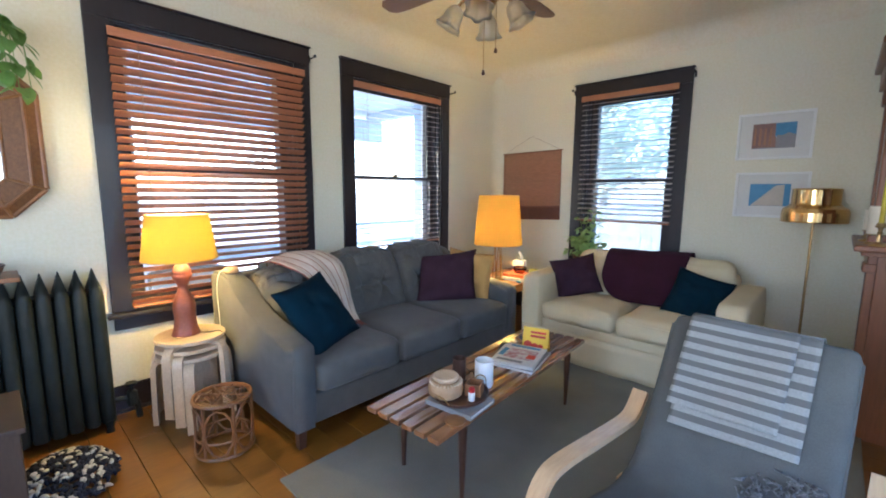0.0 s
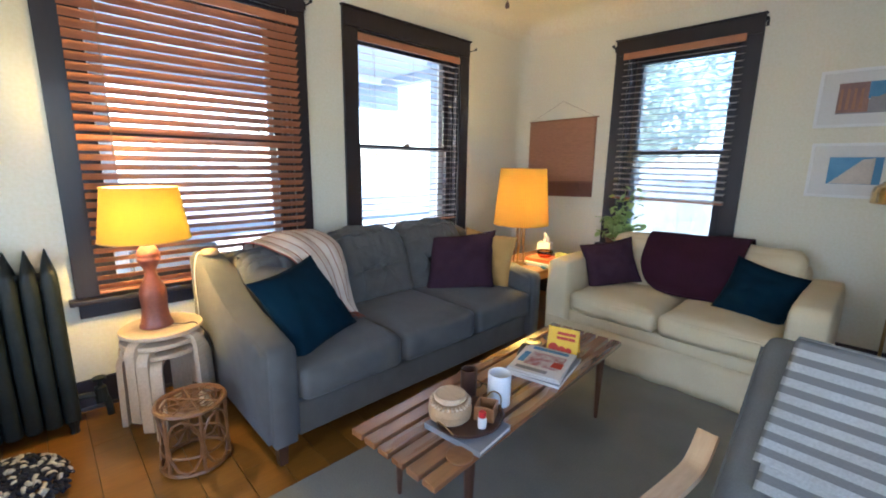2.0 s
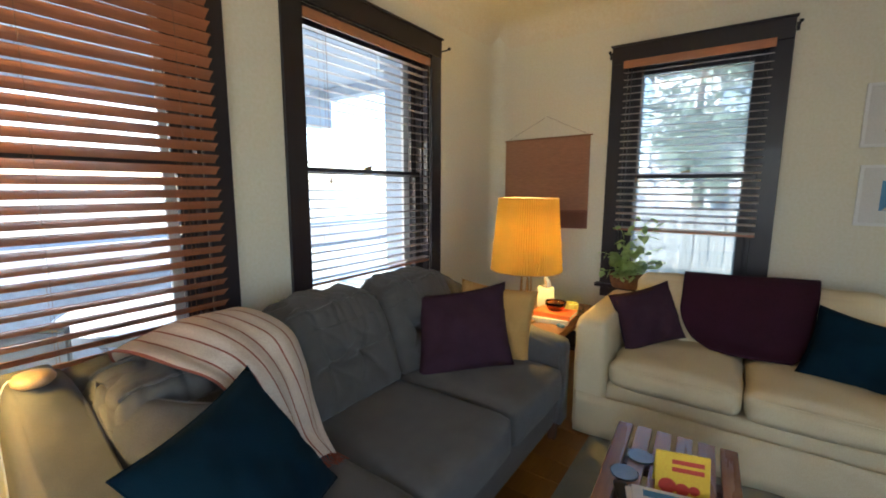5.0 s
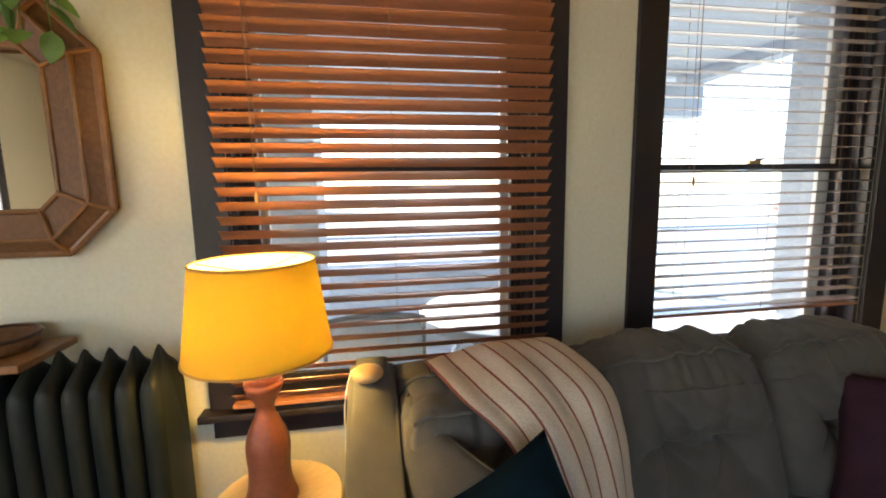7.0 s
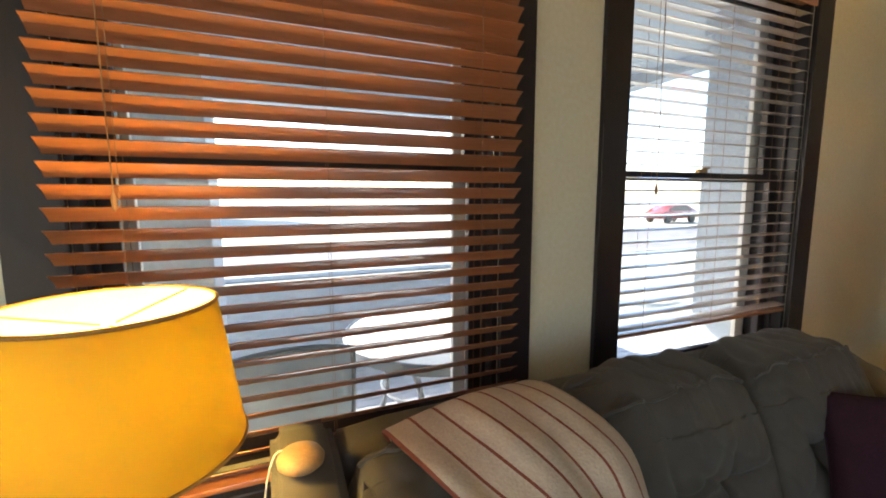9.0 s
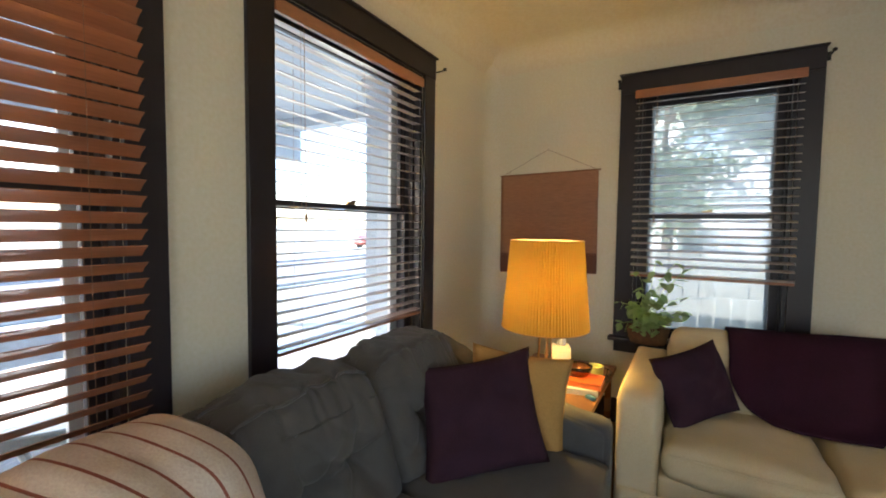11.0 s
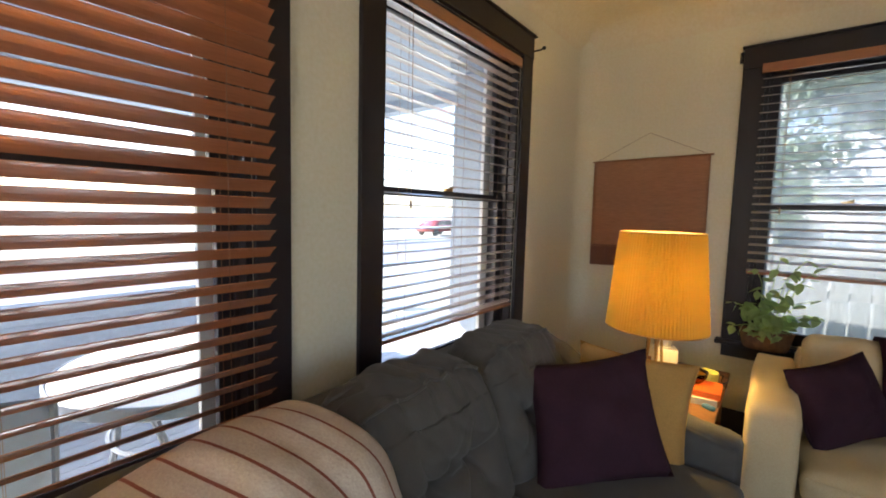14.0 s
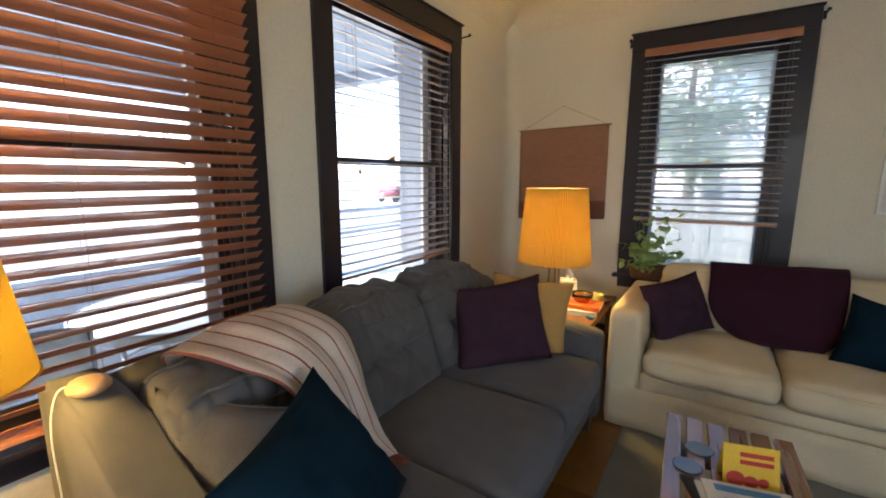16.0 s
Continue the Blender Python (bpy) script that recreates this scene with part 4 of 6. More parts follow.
# ---- the bentwood armchair ----
def armchair():
    c = thing("armchair", pose(-0.062, 1.42, 0, 0, 0, -6), "bentwood lounge chair with a grey padded seat", "chair")
    for sx in (-1, 1):
        x = sx * 0.345
        bm = B()
        pts = arc([(x, 0.40, 0.015), (x, 0.05, 0.018), (x, -0.30, 0.02), (x, -0.44, 0.03), (x, -0.50, 0.09), (x, -0.49, 0.22), (x, -0.455, 0.40), (x, -0.40, 0.490),
                   (x, -0.31, 0.512), (x, -0.10, 0.502), (x, 0.10, 0.492), (x, 0.18, 0.505), (x, 0.25, 0.575)], 5)
        band(bm, pts, 0.058, 0.022)
        part("arm_frame", bm, M["birch"], c)
        bm = B()
        band(bm, arc([(sx * 0.235, -0.52, 0.40), (sx * 0.235, -0.20, 0.325), (sx * 0.235, 0.02, 0.30), (sx * 0.235, 0.16, 0.40), (sx * 0.235, 0.27, 0.60), (sx * 0.235, 0.36, 0.86)], 6), 0.05, 0.02)
        part("seat_rail", bm, M["birch"], c)
    for y, z, w in ((-0.40, 0.36, 0.65), (0.06, 0.30, 0.65), (0.34, 0.80, 0.50)):
        bm = B()
        box(bm, (0, y, z), (w, 0.045, 0.018), 0.003)
        part("crossbar", bm, M["birch"], c)
    line = drape([(0, -0.52, 0.455), (0, -0.25, 0.385), (0, -0.06, 0.355), (0, 0.06, 0.40), (0, 0.15, 0.52), (0, 0.235, 0.68), (0, 0.31, 0.84), (0, 0.335, 0.90)])

    def pad(p, q):
        v = (p.y + 0.5)
        e = 0.004
        a = line(max(0.0, min(1.0, v)))
        b = line(max(0.0, min(1.0, v + e)))
        a0 = line(max(0.0, min(1.0, v - e)))
        d = (b - a0).normalized()
        nrm = Vector((0, -d.z, d.y))
        side = 1.0 - 0.10 * max(0, v - 0.55) * 2 * 0.3
        return Vector((p.x * side, 0, 0)) + a + nrm * p.z
    bm = B()
    n = 30
    puff(bm, (0, 0, 0), (0.545, 1.0, 0.075), 0.034, n, (0, 0, 0.012), 0.002, pad)
    part("cushion", bm, M["chaircloth"], c, "grey woven seat pad with piped edges", smooth=True)
    for s in (-1, 1):
        bm = B()
        tube(bm, [pad(Vector((s * 0.272, v - 0.5, 0.012)), None) for v in [k / 30 for k in range(1, 30)]], 0.005, 6)
        part("piping", bm, M["chaircloth"], c)
    return c, pad


chair, pad = armchair()
t = thing("throw_blanket", chair.matrix_basis.copy(), "grey and white striped blanket with dark tassels over the armchair", "blanket")


def hang(x0, x1, drop, lift, lean=0.0, skew=0.0):
    def fn(u, v):
        x = x0 + (x1 - x0) * u + lean * v
        s = v * drop + skew * u * v
        w = 1.0 - s
        p = pad(Vector((x, w - 0.5, 0.060 + lift + 0.004 * math.sin(u * 7 + v * 3))), None)
        return p
    return fn


bm = B()
cloth(bm, hang(-0.195, 0.125, 0.285, 0.008, -0.012, -0.01), 24, 40)
part("front_fold", bm, M["blanket"], t, smooth=True, thick=0.008)
bm = B()
cloth(bm, hang(-0.185, 0.18, 0.345, -0.002, -0.006, -0.02), 24, 40)
part("back_fold", bm, M["blanket"], t, smooth=True, thick=0.008)
bm = B()
f = hang(-0.195, 0.18, 0.05, 0.0)
cloth(bm, lambda u, v: f(u, 0) + Vector((0, 0.11 * v, 0.006 * math.sin(math.pi * v) - 0.075 * v * v)), 10, 8)
part("top_fold", bm, M["blanket"], t, smooth=True, thick=0.008)
for cx, ww in ((0.095, 0.585), (0.195, 0.615)):
    bm = B()
    for i in range(46):
        p = pad(Vector((cx + random.uniform(-0.055, 0.055), ww - 0.5 + random.uniform(-0.03, 0.03), 0.055)), None)
        q = p + Vector((random.uniform(-0.035, 0.035), -random.uniform(0.0, 0.03), -random.uniform(-0.01, 0.035)))
        tube(bm, [p, (p + q) / 2 + Vector((0.008, -0.01, 0.004)), q], 0.003, 5)
    tagged(part("tassel", bm, M["fringe"], t, "knotted dark yarn tassel"), kind="stuff")


# ---- stool stack, table lamp and rattan stool ----
STOOL = (-2.60, 0.715)


def stool(z, turn, group="stacked stools"):
    s = thing("stool", pose(STOOL[0], STOOL[1], z, 0, 0, turn), "pale birch three-leg stool in a stack", "stool", group)
    bm = B()
    lathe(bm, [(0.0, 0.402), (0.178, 0.402), (0.184, 0.406), (0.184, 0.422), (0.180, 0.426), (0.0, 0.426)], 40)
    part("seat", bm, M["stool"], s)
    for k in range(4):
        a = math.pi / 2 * k
        bm = B()
        e = Vector((math.cos(a), math.sin(a), 0))
        sd = Vector((-math.sin(a), math.cos(a), 0))
        pts = arc([e * 0.06 + Vector((0, 0, 0.388)), e * 0.13 + Vector((0, 0, 0.389)), e * 0.172 + Vector((0, 0, 0.382)), e * 0.194 + Vector((0, 0, 0.352)), e * 0.199 + Vector((0, 0, 0.28)), e * 0.205], 5)
        band(bm, pts, 0.050, 0.026, sd)
        part("leg", bm, M["stool"], s)
    return s


for i in range(3):
    stool(0.050 * i, -22 - 15 * i)
TOPZ = 0.100 + 0.426


def table_lamp():
    l = thing("table_lamp", pose(LAMP_A.x, LAMP_A.y, TOPZ), "turned terracotta table lamp with a lit yellow shade", "lamp")
    bm = B()
    lathe(bm, [(0.0, 0.0), (0.075, 0.0), (0.074, 0.008), (0.067, 0.025), (0.061, 0.05), (0.0575, 0.085), (0.0575, 0.11), (0.060, 0.145), (0.0605, 0.165), (0.058, 0.188), (0.051, 0.212), (0.039, 0.238),
               (0.028, 0.262), (0.0245, 0.28), (0.028, 0.298), (0.041, 0.322), (0.051, 0.342), (0.0525, 0.356), (0.047, 0.360), (0.050, 0.364), (0.048, 0.38), (0.036, 0.405), (0.020, 0.425), (0.0, 0.426)], 32)
    part("base", bm, M["clay"], l, "ribbed terracotta body", smooth=True)
    bm = B()
    lathe(bm, [(0.014, 0.42), (0.018, 0.425), (0.018, 0.465), (0.012, 0.47)], 16, closed=True)
    part("socket", bm, M["oldbrass"], l)
    bm = B()
    rb, rt, zb, zt = 0.193, 0.158, 0.448, 0.70
    lathe(bm, [(rb + (rt - rb) * k / 8, zb + (zt - zb) * k / 8) for k in range(9)], 56)
    sh = part("shade", bm, M["shadeA"], l, "tapered yellow drum shade, lit from within", smooth=True)
    bm = B()
    lathe(bm, [(rb - 0.003 + (rt - rb) * k / 8, zb + 0.001 + (zt - zb - 0.002) * k / 8) for k in range(9)], 56)
    part("lining", bm, M["lining"], sh, "pale inner lining", smooth=True)
    for r, z in ((rb, zb), (rt, zt)):
        bm = B()
        tube(bm, [(r * math.cos(2 * math.pi * k / 48), r * math.sin(2 * math.pi * k / 48), z) for k in range(49)], 0.0035, 6)
        part("rim", bm, M["yellow"], sh)
    bm = B()
    for k in range(3):
        a = 2 * math.pi * k / 3 + 0.4
        tube(bm, [(0.012 * math.cos(a), 0.012 * math.sin(a), zt - 0.03), (rt * math.cos(a), rt * math.sin(a), zt - 0.004)], 0.0016, 5)
    part("spider", bm, M["oldbrass"], l)
    bm = B()
    tube(bm, arc([(0.05, 0.06, 0.006), (0.09, 0.10, 0.006), (0.12, 0.15, 0.006), (0.10, 0.21, -0.10), (0.04, 0.245, -0.30), (-0.1, 0.22, -0.50)], 5), 0.003, 6)
    part("cord", bm, M["black"], l)
    return l


table_lamp()


def rattan_stool():
    s = thing("rattan_stool", pose(-2.155, 0.72, 0), "round rattan stool with a spiral web top", "stool")
    H, R2 = 0.30, 0.138
    def ring(r, z, rr, name, wob=0.0):
        bm = B()
        tube(bm, [(r * math.cos(2 * math.pi * k / 40), r * math.sin(2 * math.pi * k / 40), z) for k in range(41)], rr, 6)
        part(name, bm, M["rattan"], s)
    ring(R2, H - 0.008, 0.010, "top_ring")
    ring(R2, 0.010, 0.010, "base_ring")
    ring(R2 - 0.006, 0.09, 0.006, "middle_ring")
    for r in (0.03, 0.055, 0.08, 0.105, 0.122):
        ring(r, H - 0.004, 0.0028, "web_ring")
    for k in range(8):
        a = 2 * math.pi * k / 8
        bm = B()
        tube(bm, [(0, 0, H - 0.002), (R2 * math.cos(a), R2 * math.sin(a), H - 0.002)], 0.0035, 5)
        part("spoke", bm, M["rattan"], s)
    for k in range(6):
        a = 2 * math.pi * k / 6
        bm = B()
        tube(bm, [(R2 * math.cos(a), R2 * math.sin(a), 0.0), (R2 * math.cos(a), R2 * math.sin(a), H - 0.01)], 0.008, 6)
        part("post", bm, M["rattan"], s)
        bm = B()
        pts = []
        for q in range(13):
            f = q / 12
            b = a + (2 * math.pi / 6) * (0.5 + 0.48 * math.sin(2 * math.pi * f))
            pts.append((R2 * math.cos(b), R2 * math.sin(b), 0.02 + (H - 0.05) * (0.5 - 0.5 * math.cos(2 * math.pi * f))))
        tube(bm, pts, 0.006, 6)
        part("loop", bm, M["rattan"], s)
    return s


rattan_stool()


# ---- radiator ----
def radiator():
    r = thing("radiator", pose(-2.855, 0.33, 0), "dark green-black cast iron column radiator", "radiator")
    bm = B()
    # one section: a hollow-cast slab with rounded edges and a pointed crown
    pts = arc([(-0.10, 0.055), (-0.10, 0.12), (-0.102, 0.5), (-0.10, 0.79), (-0.082, 0.85), (-0.035, 0.89), (0.0, 0.935), (0.035, 0.89), (0.082, 0.85), (0.10, 0.79), (0.102, 0.5), (0.10, 0.12), (0.10, 0.055)], 3)
    rings = []
    for k in range(11):
        a = math.pi * (k / 10 - 0.5) * 0.94
        inset = 0.030 * (1 - math.cos(a))
        rings.append([bm.verts.new((p[0] * (1 - inset / 0.10), 0.0335 * math.sin(a) * (1 - 0.8 * max(0.0, (p[1] - 0.81) / 0.125) ** 1.3), p[1] - inset * (1.0 if p[1] > 0.5 else -0.2))) for p in pts])
    n = len(pts)
    for lo, hi in zip(rings, rings[1:]):
        for i in range(n):
            bm.faces.new((lo[i], lo[(i + 1) % n], hi[(i + 1) % n], hi[i]))
    bm.faces.new(rings[0][::-1]), bm.faces.new(rings[-1])
    me = mesh_of("section", bm, M["iron"], True)
    for i in range(11):
        part("section", me, None, r, m=pose(0, -0.005 - i * 0.0705, 0))
    for i in (0, 10):
        for x in (-0.08, 0.08):
            bm = B()
            lathe(bm, [(0.022, 0.0), (0.018, 0.02), (0.026, 0.07)], 10, Matrix.Translation((x, -0.005 - i * 0.0705, 0)), closed=True)
            part("foot", bm, M["iron"], r)
    for z in (0.16, 0.80):
        bm = B()
        tube(bm, [(0, 0.0, z), (0, -0.72, z)], 0.022, 10)
        part("hub", bm, M["iron"], r)
    bm = B()
    tube(bm, arc([(0, 0.0, 0.14), (0, 0.05, 0.14), (0, 0.10, 0.13), (0, 0.14, 0.10), (0, 0.15, 0.0)], 4), 0.017, 10)
    lathe(bm, [(0.026, -0.03), (0.03, 0.0), (0.026, 0.05), (0.012, 0.06), (0.012, 0.09), (0.03, 0.092), (0.03, 0.105), (0.0, 0.106)], 12, Matrix.Translation((0, 0.12, 0.12)))
    part("valve", bm, M["iron"], r, "old pipe and valve wheel")
    return r


radiator()
bm = B()
box(bm, (-2.83, -0.19, 0.936), (0.25, 0.46, 0.024), 0.004)
tagged(part("radiator_shelf", bm, M["bamboo"]), "wooden board lying on top of the radiator", "shelf")
t = thing("basket", pose(-2.84, -0.13, 0.948), "low round woven tray with a dark rim", "basket")
bm = B()
lathe(bm, [(0.0, 0.0), (0.105, 0.0), (0.118, 0.02), (0.125, 0.045), (0.120, 0.045), (0.112, 0.02), (0.10, 0.008), (0.0, 0.006)], 36)
part("body", bm, M["wicker"], t, smooth=True)
bm = B()
tube(bm, [(0.123 * math.cos(2 * math.pi * k / 40), 0.123 * math.sin(2 * math.pi * k / 40), 0.047) for k in range(41)], 0.006, 6)
part("rim", bm, M["darkleg"], t)


# ---- octagonal cane mirror with the trailing plant ----
def mirror():
    m = thing("wall_mirror", pose(XW, -0.095, 1.61, 0, 0, 90), "octagonal mirror in a bamboo and cane frame", "mirror")
    W, H, c = 0.285, 0.385, 0.14
    w, h, cc = 0.138, 0.250, 0.058
    def octo(W, H, c):
        return [(W - c, H), (W, H - c), (W, -H + c), (W - c, -H), (-W + c, -H), (-W, -H + c), (-W, H - c), (-W + c, H)]
    out, mid, inn = octo(W, H, c), octo((W + w) / 2 + 0.02, (H + h) / 2 + 0.02, (c + cc) / 2 + 0.012), octo(w, h, cc)
    for i in range(8):
        k = (i + 1) % 8
        for a, b, da, db, n in ((out, mid, -0.040, -0.066, "cane_panel"), (mid, inn, -0.066, -0.040, "cane_panel")):
            bm = B()
            vs = [bm.verts.new((q[0], y, q[1])) for q, y in ((a[i], da), (a[k], da), (b[k], db), (b[i], db))]
            vb = [bm.verts.new((q[0], -0.003, q[1])) for q in (a[i], a[k], b[k], b[i])]
            bm.faces.new(vs), bm.faces.new(vb[::-1])
            for e in range(4):
                f = (e + 1) % 4
                bm.faces.new((vs[e], vb[e], vb[f], vs[f]))
            part(n, bm, M["cane"], m)
        bm = B()
        tube(bm, [(mid[i][0], -0.068, mid[i][1]), (mid[k][0], -0.068, mid[k][1])], 0.008, 8)
        part("bamboo_rod", bm, M["bamboo"], m)
        bm = B()
        tube(bm, [(out[i][0], -0.036, out[i][1]), (out[k][0], -0.036, out[k][1])], 0.012, 8)
        part("bamboo_rod", bm, M["bamboo"], m)
        bm = B()
        tube(bm, [(inn[i][0], -0.042, inn[i][1]), (inn[k][0], -0.042, inn[k][1])], 0.008, 8)
        part("bamboo_rod", bm, M["bamboo"], m)
        bm = B()
        tube(bm, [(out[i][0], -0.044, out[i][1]), (mid[i][0], -0.070, mid[i][1]), (inn[i][0], -0.046, inn[i][1])], 0.008, 8)
        part("bamboo_rod", bm, M["bamboo"], m)
    bm = B()
    bm.faces.new([bm.verts.new((x, -0.010, z)) for x, z in inn])
    part("mirror_glass", bm, M["mirror"], m)
    return m


mirror()


def leaf_mesh(name, L, W, material, cup=0.15):
    bm = B()
    rows = []
    for i in range(7):
        t = i / 6
        w = W * math.sin(math.pi * min(1, t * 0.92 + 0.08)) ** 0.8 * (1 - 0.25 * t) if 0 < i < 6 else 0.001
        x = L * t
        z = -cup * L * t * t
        rows.append([bm.verts.new((x, s * w / 2, z + abs(s) * cup * w * 0.5)) for s in (-1, -0.5, 0, 0.5, 1)])
    for a, b in zip(rows, rows[1:]):
        for k in range(4):
            bm.faces.new((a[k], a[k + 1], b[k + 1], b[k]))
    return mesh_of(name, bm, material, True)


LEAF = leaf_mesh("leaf", 0.075, 0.05, M["leaf"])
LEAF_SMALL = leaf_mesh("leaf", 0.056, 0.040, M["leaf"])
VINE = leaf_mesh("leaf", 0.088, 0.062, M["vine"])
rnd = random.Random(5)
p = thing("trailing_plant", pose(-2.86, 0.02, 2.10), "trailing green vine in a small wall pot above the mirror", "plant")
bm = B()
lathe(bm, [(0.0, -0.05), (0.05, -0.05), (0.065, 0.03), (0.068, 0.05), (0.060, 0.05), (0.0, 0.03)], 24)
box(bm, (-0.10, 0, 0.02), (0.075, 0.02, 0.012), 0.002)
part("pot", bm, M["clay"], p, smooth=False)
for k in range(9):
    a = rnd.uniform(-1.2, 1.2)
    L = rnd.uniform(0.14, 0.30)
    path = arc([(0, 0, 0.05), (0.05 * math.cos(a), 0.06 * math.sin(a) + 0.02, 0.08), (0.09 * math.cos(a), 0.09 * math.sin(a) + 0.05, 0.0), (0.10 * math.cos(a), 0.10 * math.sin(a) + 0.06, -L)], 5)
    bm = B()
    tube(bm, path, 0.0018, 5)
    part("stem", bm, M["vine"], p)
    for q in path[3::2]:
        part("leaf", VINE, None, p, m=Matrix.Translation(q) @ pose(0, 0, 0, rnd.uniform(-30, 30), rnd.uniform(20, 70), rnd.uniform(0, 360)))


# ---- wall hanging and pictures ----
t = thing("wall_hanging", pose(-2.50, YN - 0.012, 1.805), "rose brown woven wall hanging on a thin rod", "tapestry")


def weave(u, v):
    x = -0.375 + 0.75 * u
    return Vector((x + 0.006 * v, -0.004 - 0.008 * math.sin(u * 5 + 0.6) * v, 0.010 * u - v * (0.775 - 0.02 * u)))


bm = B()
cloth(bm, weave, 24, 40)
part("cloth", bm, M["tapestry"], t, smooth=True, thick=0.004)
bm = B()
tube(bm, [(-0.385, -0.004, -0.002), (0.392, -0.004, 0.014)], 0.006, 8)
part("rod", bm, M["bamboo"], t)
bm = B()
tube(bm, [(-0.36, -0.004, 0.0), (0.0, 0.004, 0.185), (0.37, -0.004, 0.012)], 0.0015, 5)
part("string", bm, M["cord"], t)
bm = B()
cloth(bm, lambda u, v: weave(u, 0.80 + 0.012 * v) + Vector((0, -0.004, 0)), 20, 2)
part("hem", bm, M["tapestry_band"], t, thick=0.003)
bm = B()
cloth(bm, lambda u, v: weave(u, 0.815 + 0.18 * v) + Vector((0, -0.0035, 0)), 20, 4)
part("border", bm, M["tapestry_band"], t, "darker pleated lower border", thick=0.002)
for k in range(6):
    bm = B()
    cloth(bm, lambda u, v: weave((k + 0.12 + 0.76 * u) / 6, 0.83 + 0.16 * v) + Vector((0, -0.0085, 0)), 3, 3)
    part("pleat", bm, M["tapestry_band"], t, thick=0.003)


def picture(x, z, w, h, label, left, right):
    f = thing("framed_picture", pose(x, YN, z), label, "picture", "two framed photographs")
    for cx, cz, sx, sz in ((-w / 2 + 0.009, 0, 0.018, h), (w / 2 - 0.009, 0, 0.018, h), (0, h / 2 - 0.009, w - 0.036, 0.018), (0, -h / 2 + 0.009, w - 0.036, 0.018)):
        bm = B()
        box(bm, (cx, -0.013, cz), (sx, 0.024, sz), 0.002)
        part("frame_rail", bm, M["white"], f)
    bm = B()
    box(bm, (0, -0.006, 0), (w - 0.036, 0.006, h - 0.036))
    part("mat_board", bm, M["paper"], f)
    left(f), right(f)
    return f


def flat(poly, y, name, material):
    def make(parent):
        bm = B()
        vs = [bm.verts.new((a, y, b)) for a, b in poly]
        vb = [bm.verts.new((a, y + 0.0015, b)) for a, b in poly]
        bm.faces.new(vs), bm.faces.new(vb[::-1])
        for i in range(len(vs)):
            k = (i + 1) % len(vs)
            bm.faces.new((vs[i], vb[i], vb[k], vs[k]))
        part(name, bm, material, parent)
    return make


def both(*fns):
    return lambda parent: [fn(parent) for fn in fns]


picture(-0.302, 1.82, 0.485, 0.365, "white framed photograph of stone columns under blue sky",
        both(flat([(-0.14, -0.097), (0.135, -0.097), (0.135, -0.01), (-0.14, -0.01)], -0.0115, "print", M["greyink"]),
             flat([(-0.14, -0.09), (0.015, -0.09), (0.005, 0.097), (-0.14, 0.097)], -0.0135, "print", M["brownprint"]),
             flat([(0.02, -0.06), (0.135, -0.05), (0.135, 0.0), (0.09, 0.02), (0.05, 0.0), (0.02, 0.005)], -0.0152, "print", M["greyink"]),
             *(flat([(-0.13 + k * 0.033, -0.07), (-0.114 + k * 0.033, -0.07), (-0.116 + k * 0.033, 0.06), (-0.128 + k * 0.033, 0.06)], -0.0152, "print", M["tapestry"]) for k in range(4))),
        both(flat([(0.006, -0.008), (0.135, -0.008), (0.135, 0.097), (0.006, 0.097)], -0.0135, "print", M["blue"])))
picture(-0.286, 1.355, 0.48, 0.36, "white framed photograph of a pale dune and blue sky",
        flat([(-0.137, -0.088), (0.125, -0.088), (0.125, 0.088), (-0.137, 0.088)], -0.0115, "print", M["blue"]),
        flat([(-0.125, -0.086), (0.085, -0.086), (0.085, 0.082), (0.03, 0.075)], -0.0135, "print", M["sand"]))


# ---- end table with pleated lamp ----
ETZ = 0.545
t = thing("end_table", pose(-2.16, 3.42, 0), "small walnut end table between the sofas", "table")
bm = B()
box(bm, (0, 0, ETZ - 0.0125), (0.52, 0.80, 0.025), 0.004)
part("tabletop", bm, M["cane"], t, "woven cane topped table")
bm = B()
box(bm, (0, 0, ETZ - 0.055), (0.46, 0.74, 0.06), 0.003)
part("apron", bm, M["walnut"], t)
for x in (-0.22, 0.22):
    for y in (-0.36, 0.36):
        bm = B()
        box(bm, (x, y, (ETZ - 0.025) / 2), (0.035, 0.035, ETZ - 0.025), 0.004)
        part("leg", bm, M["walnut"], t)


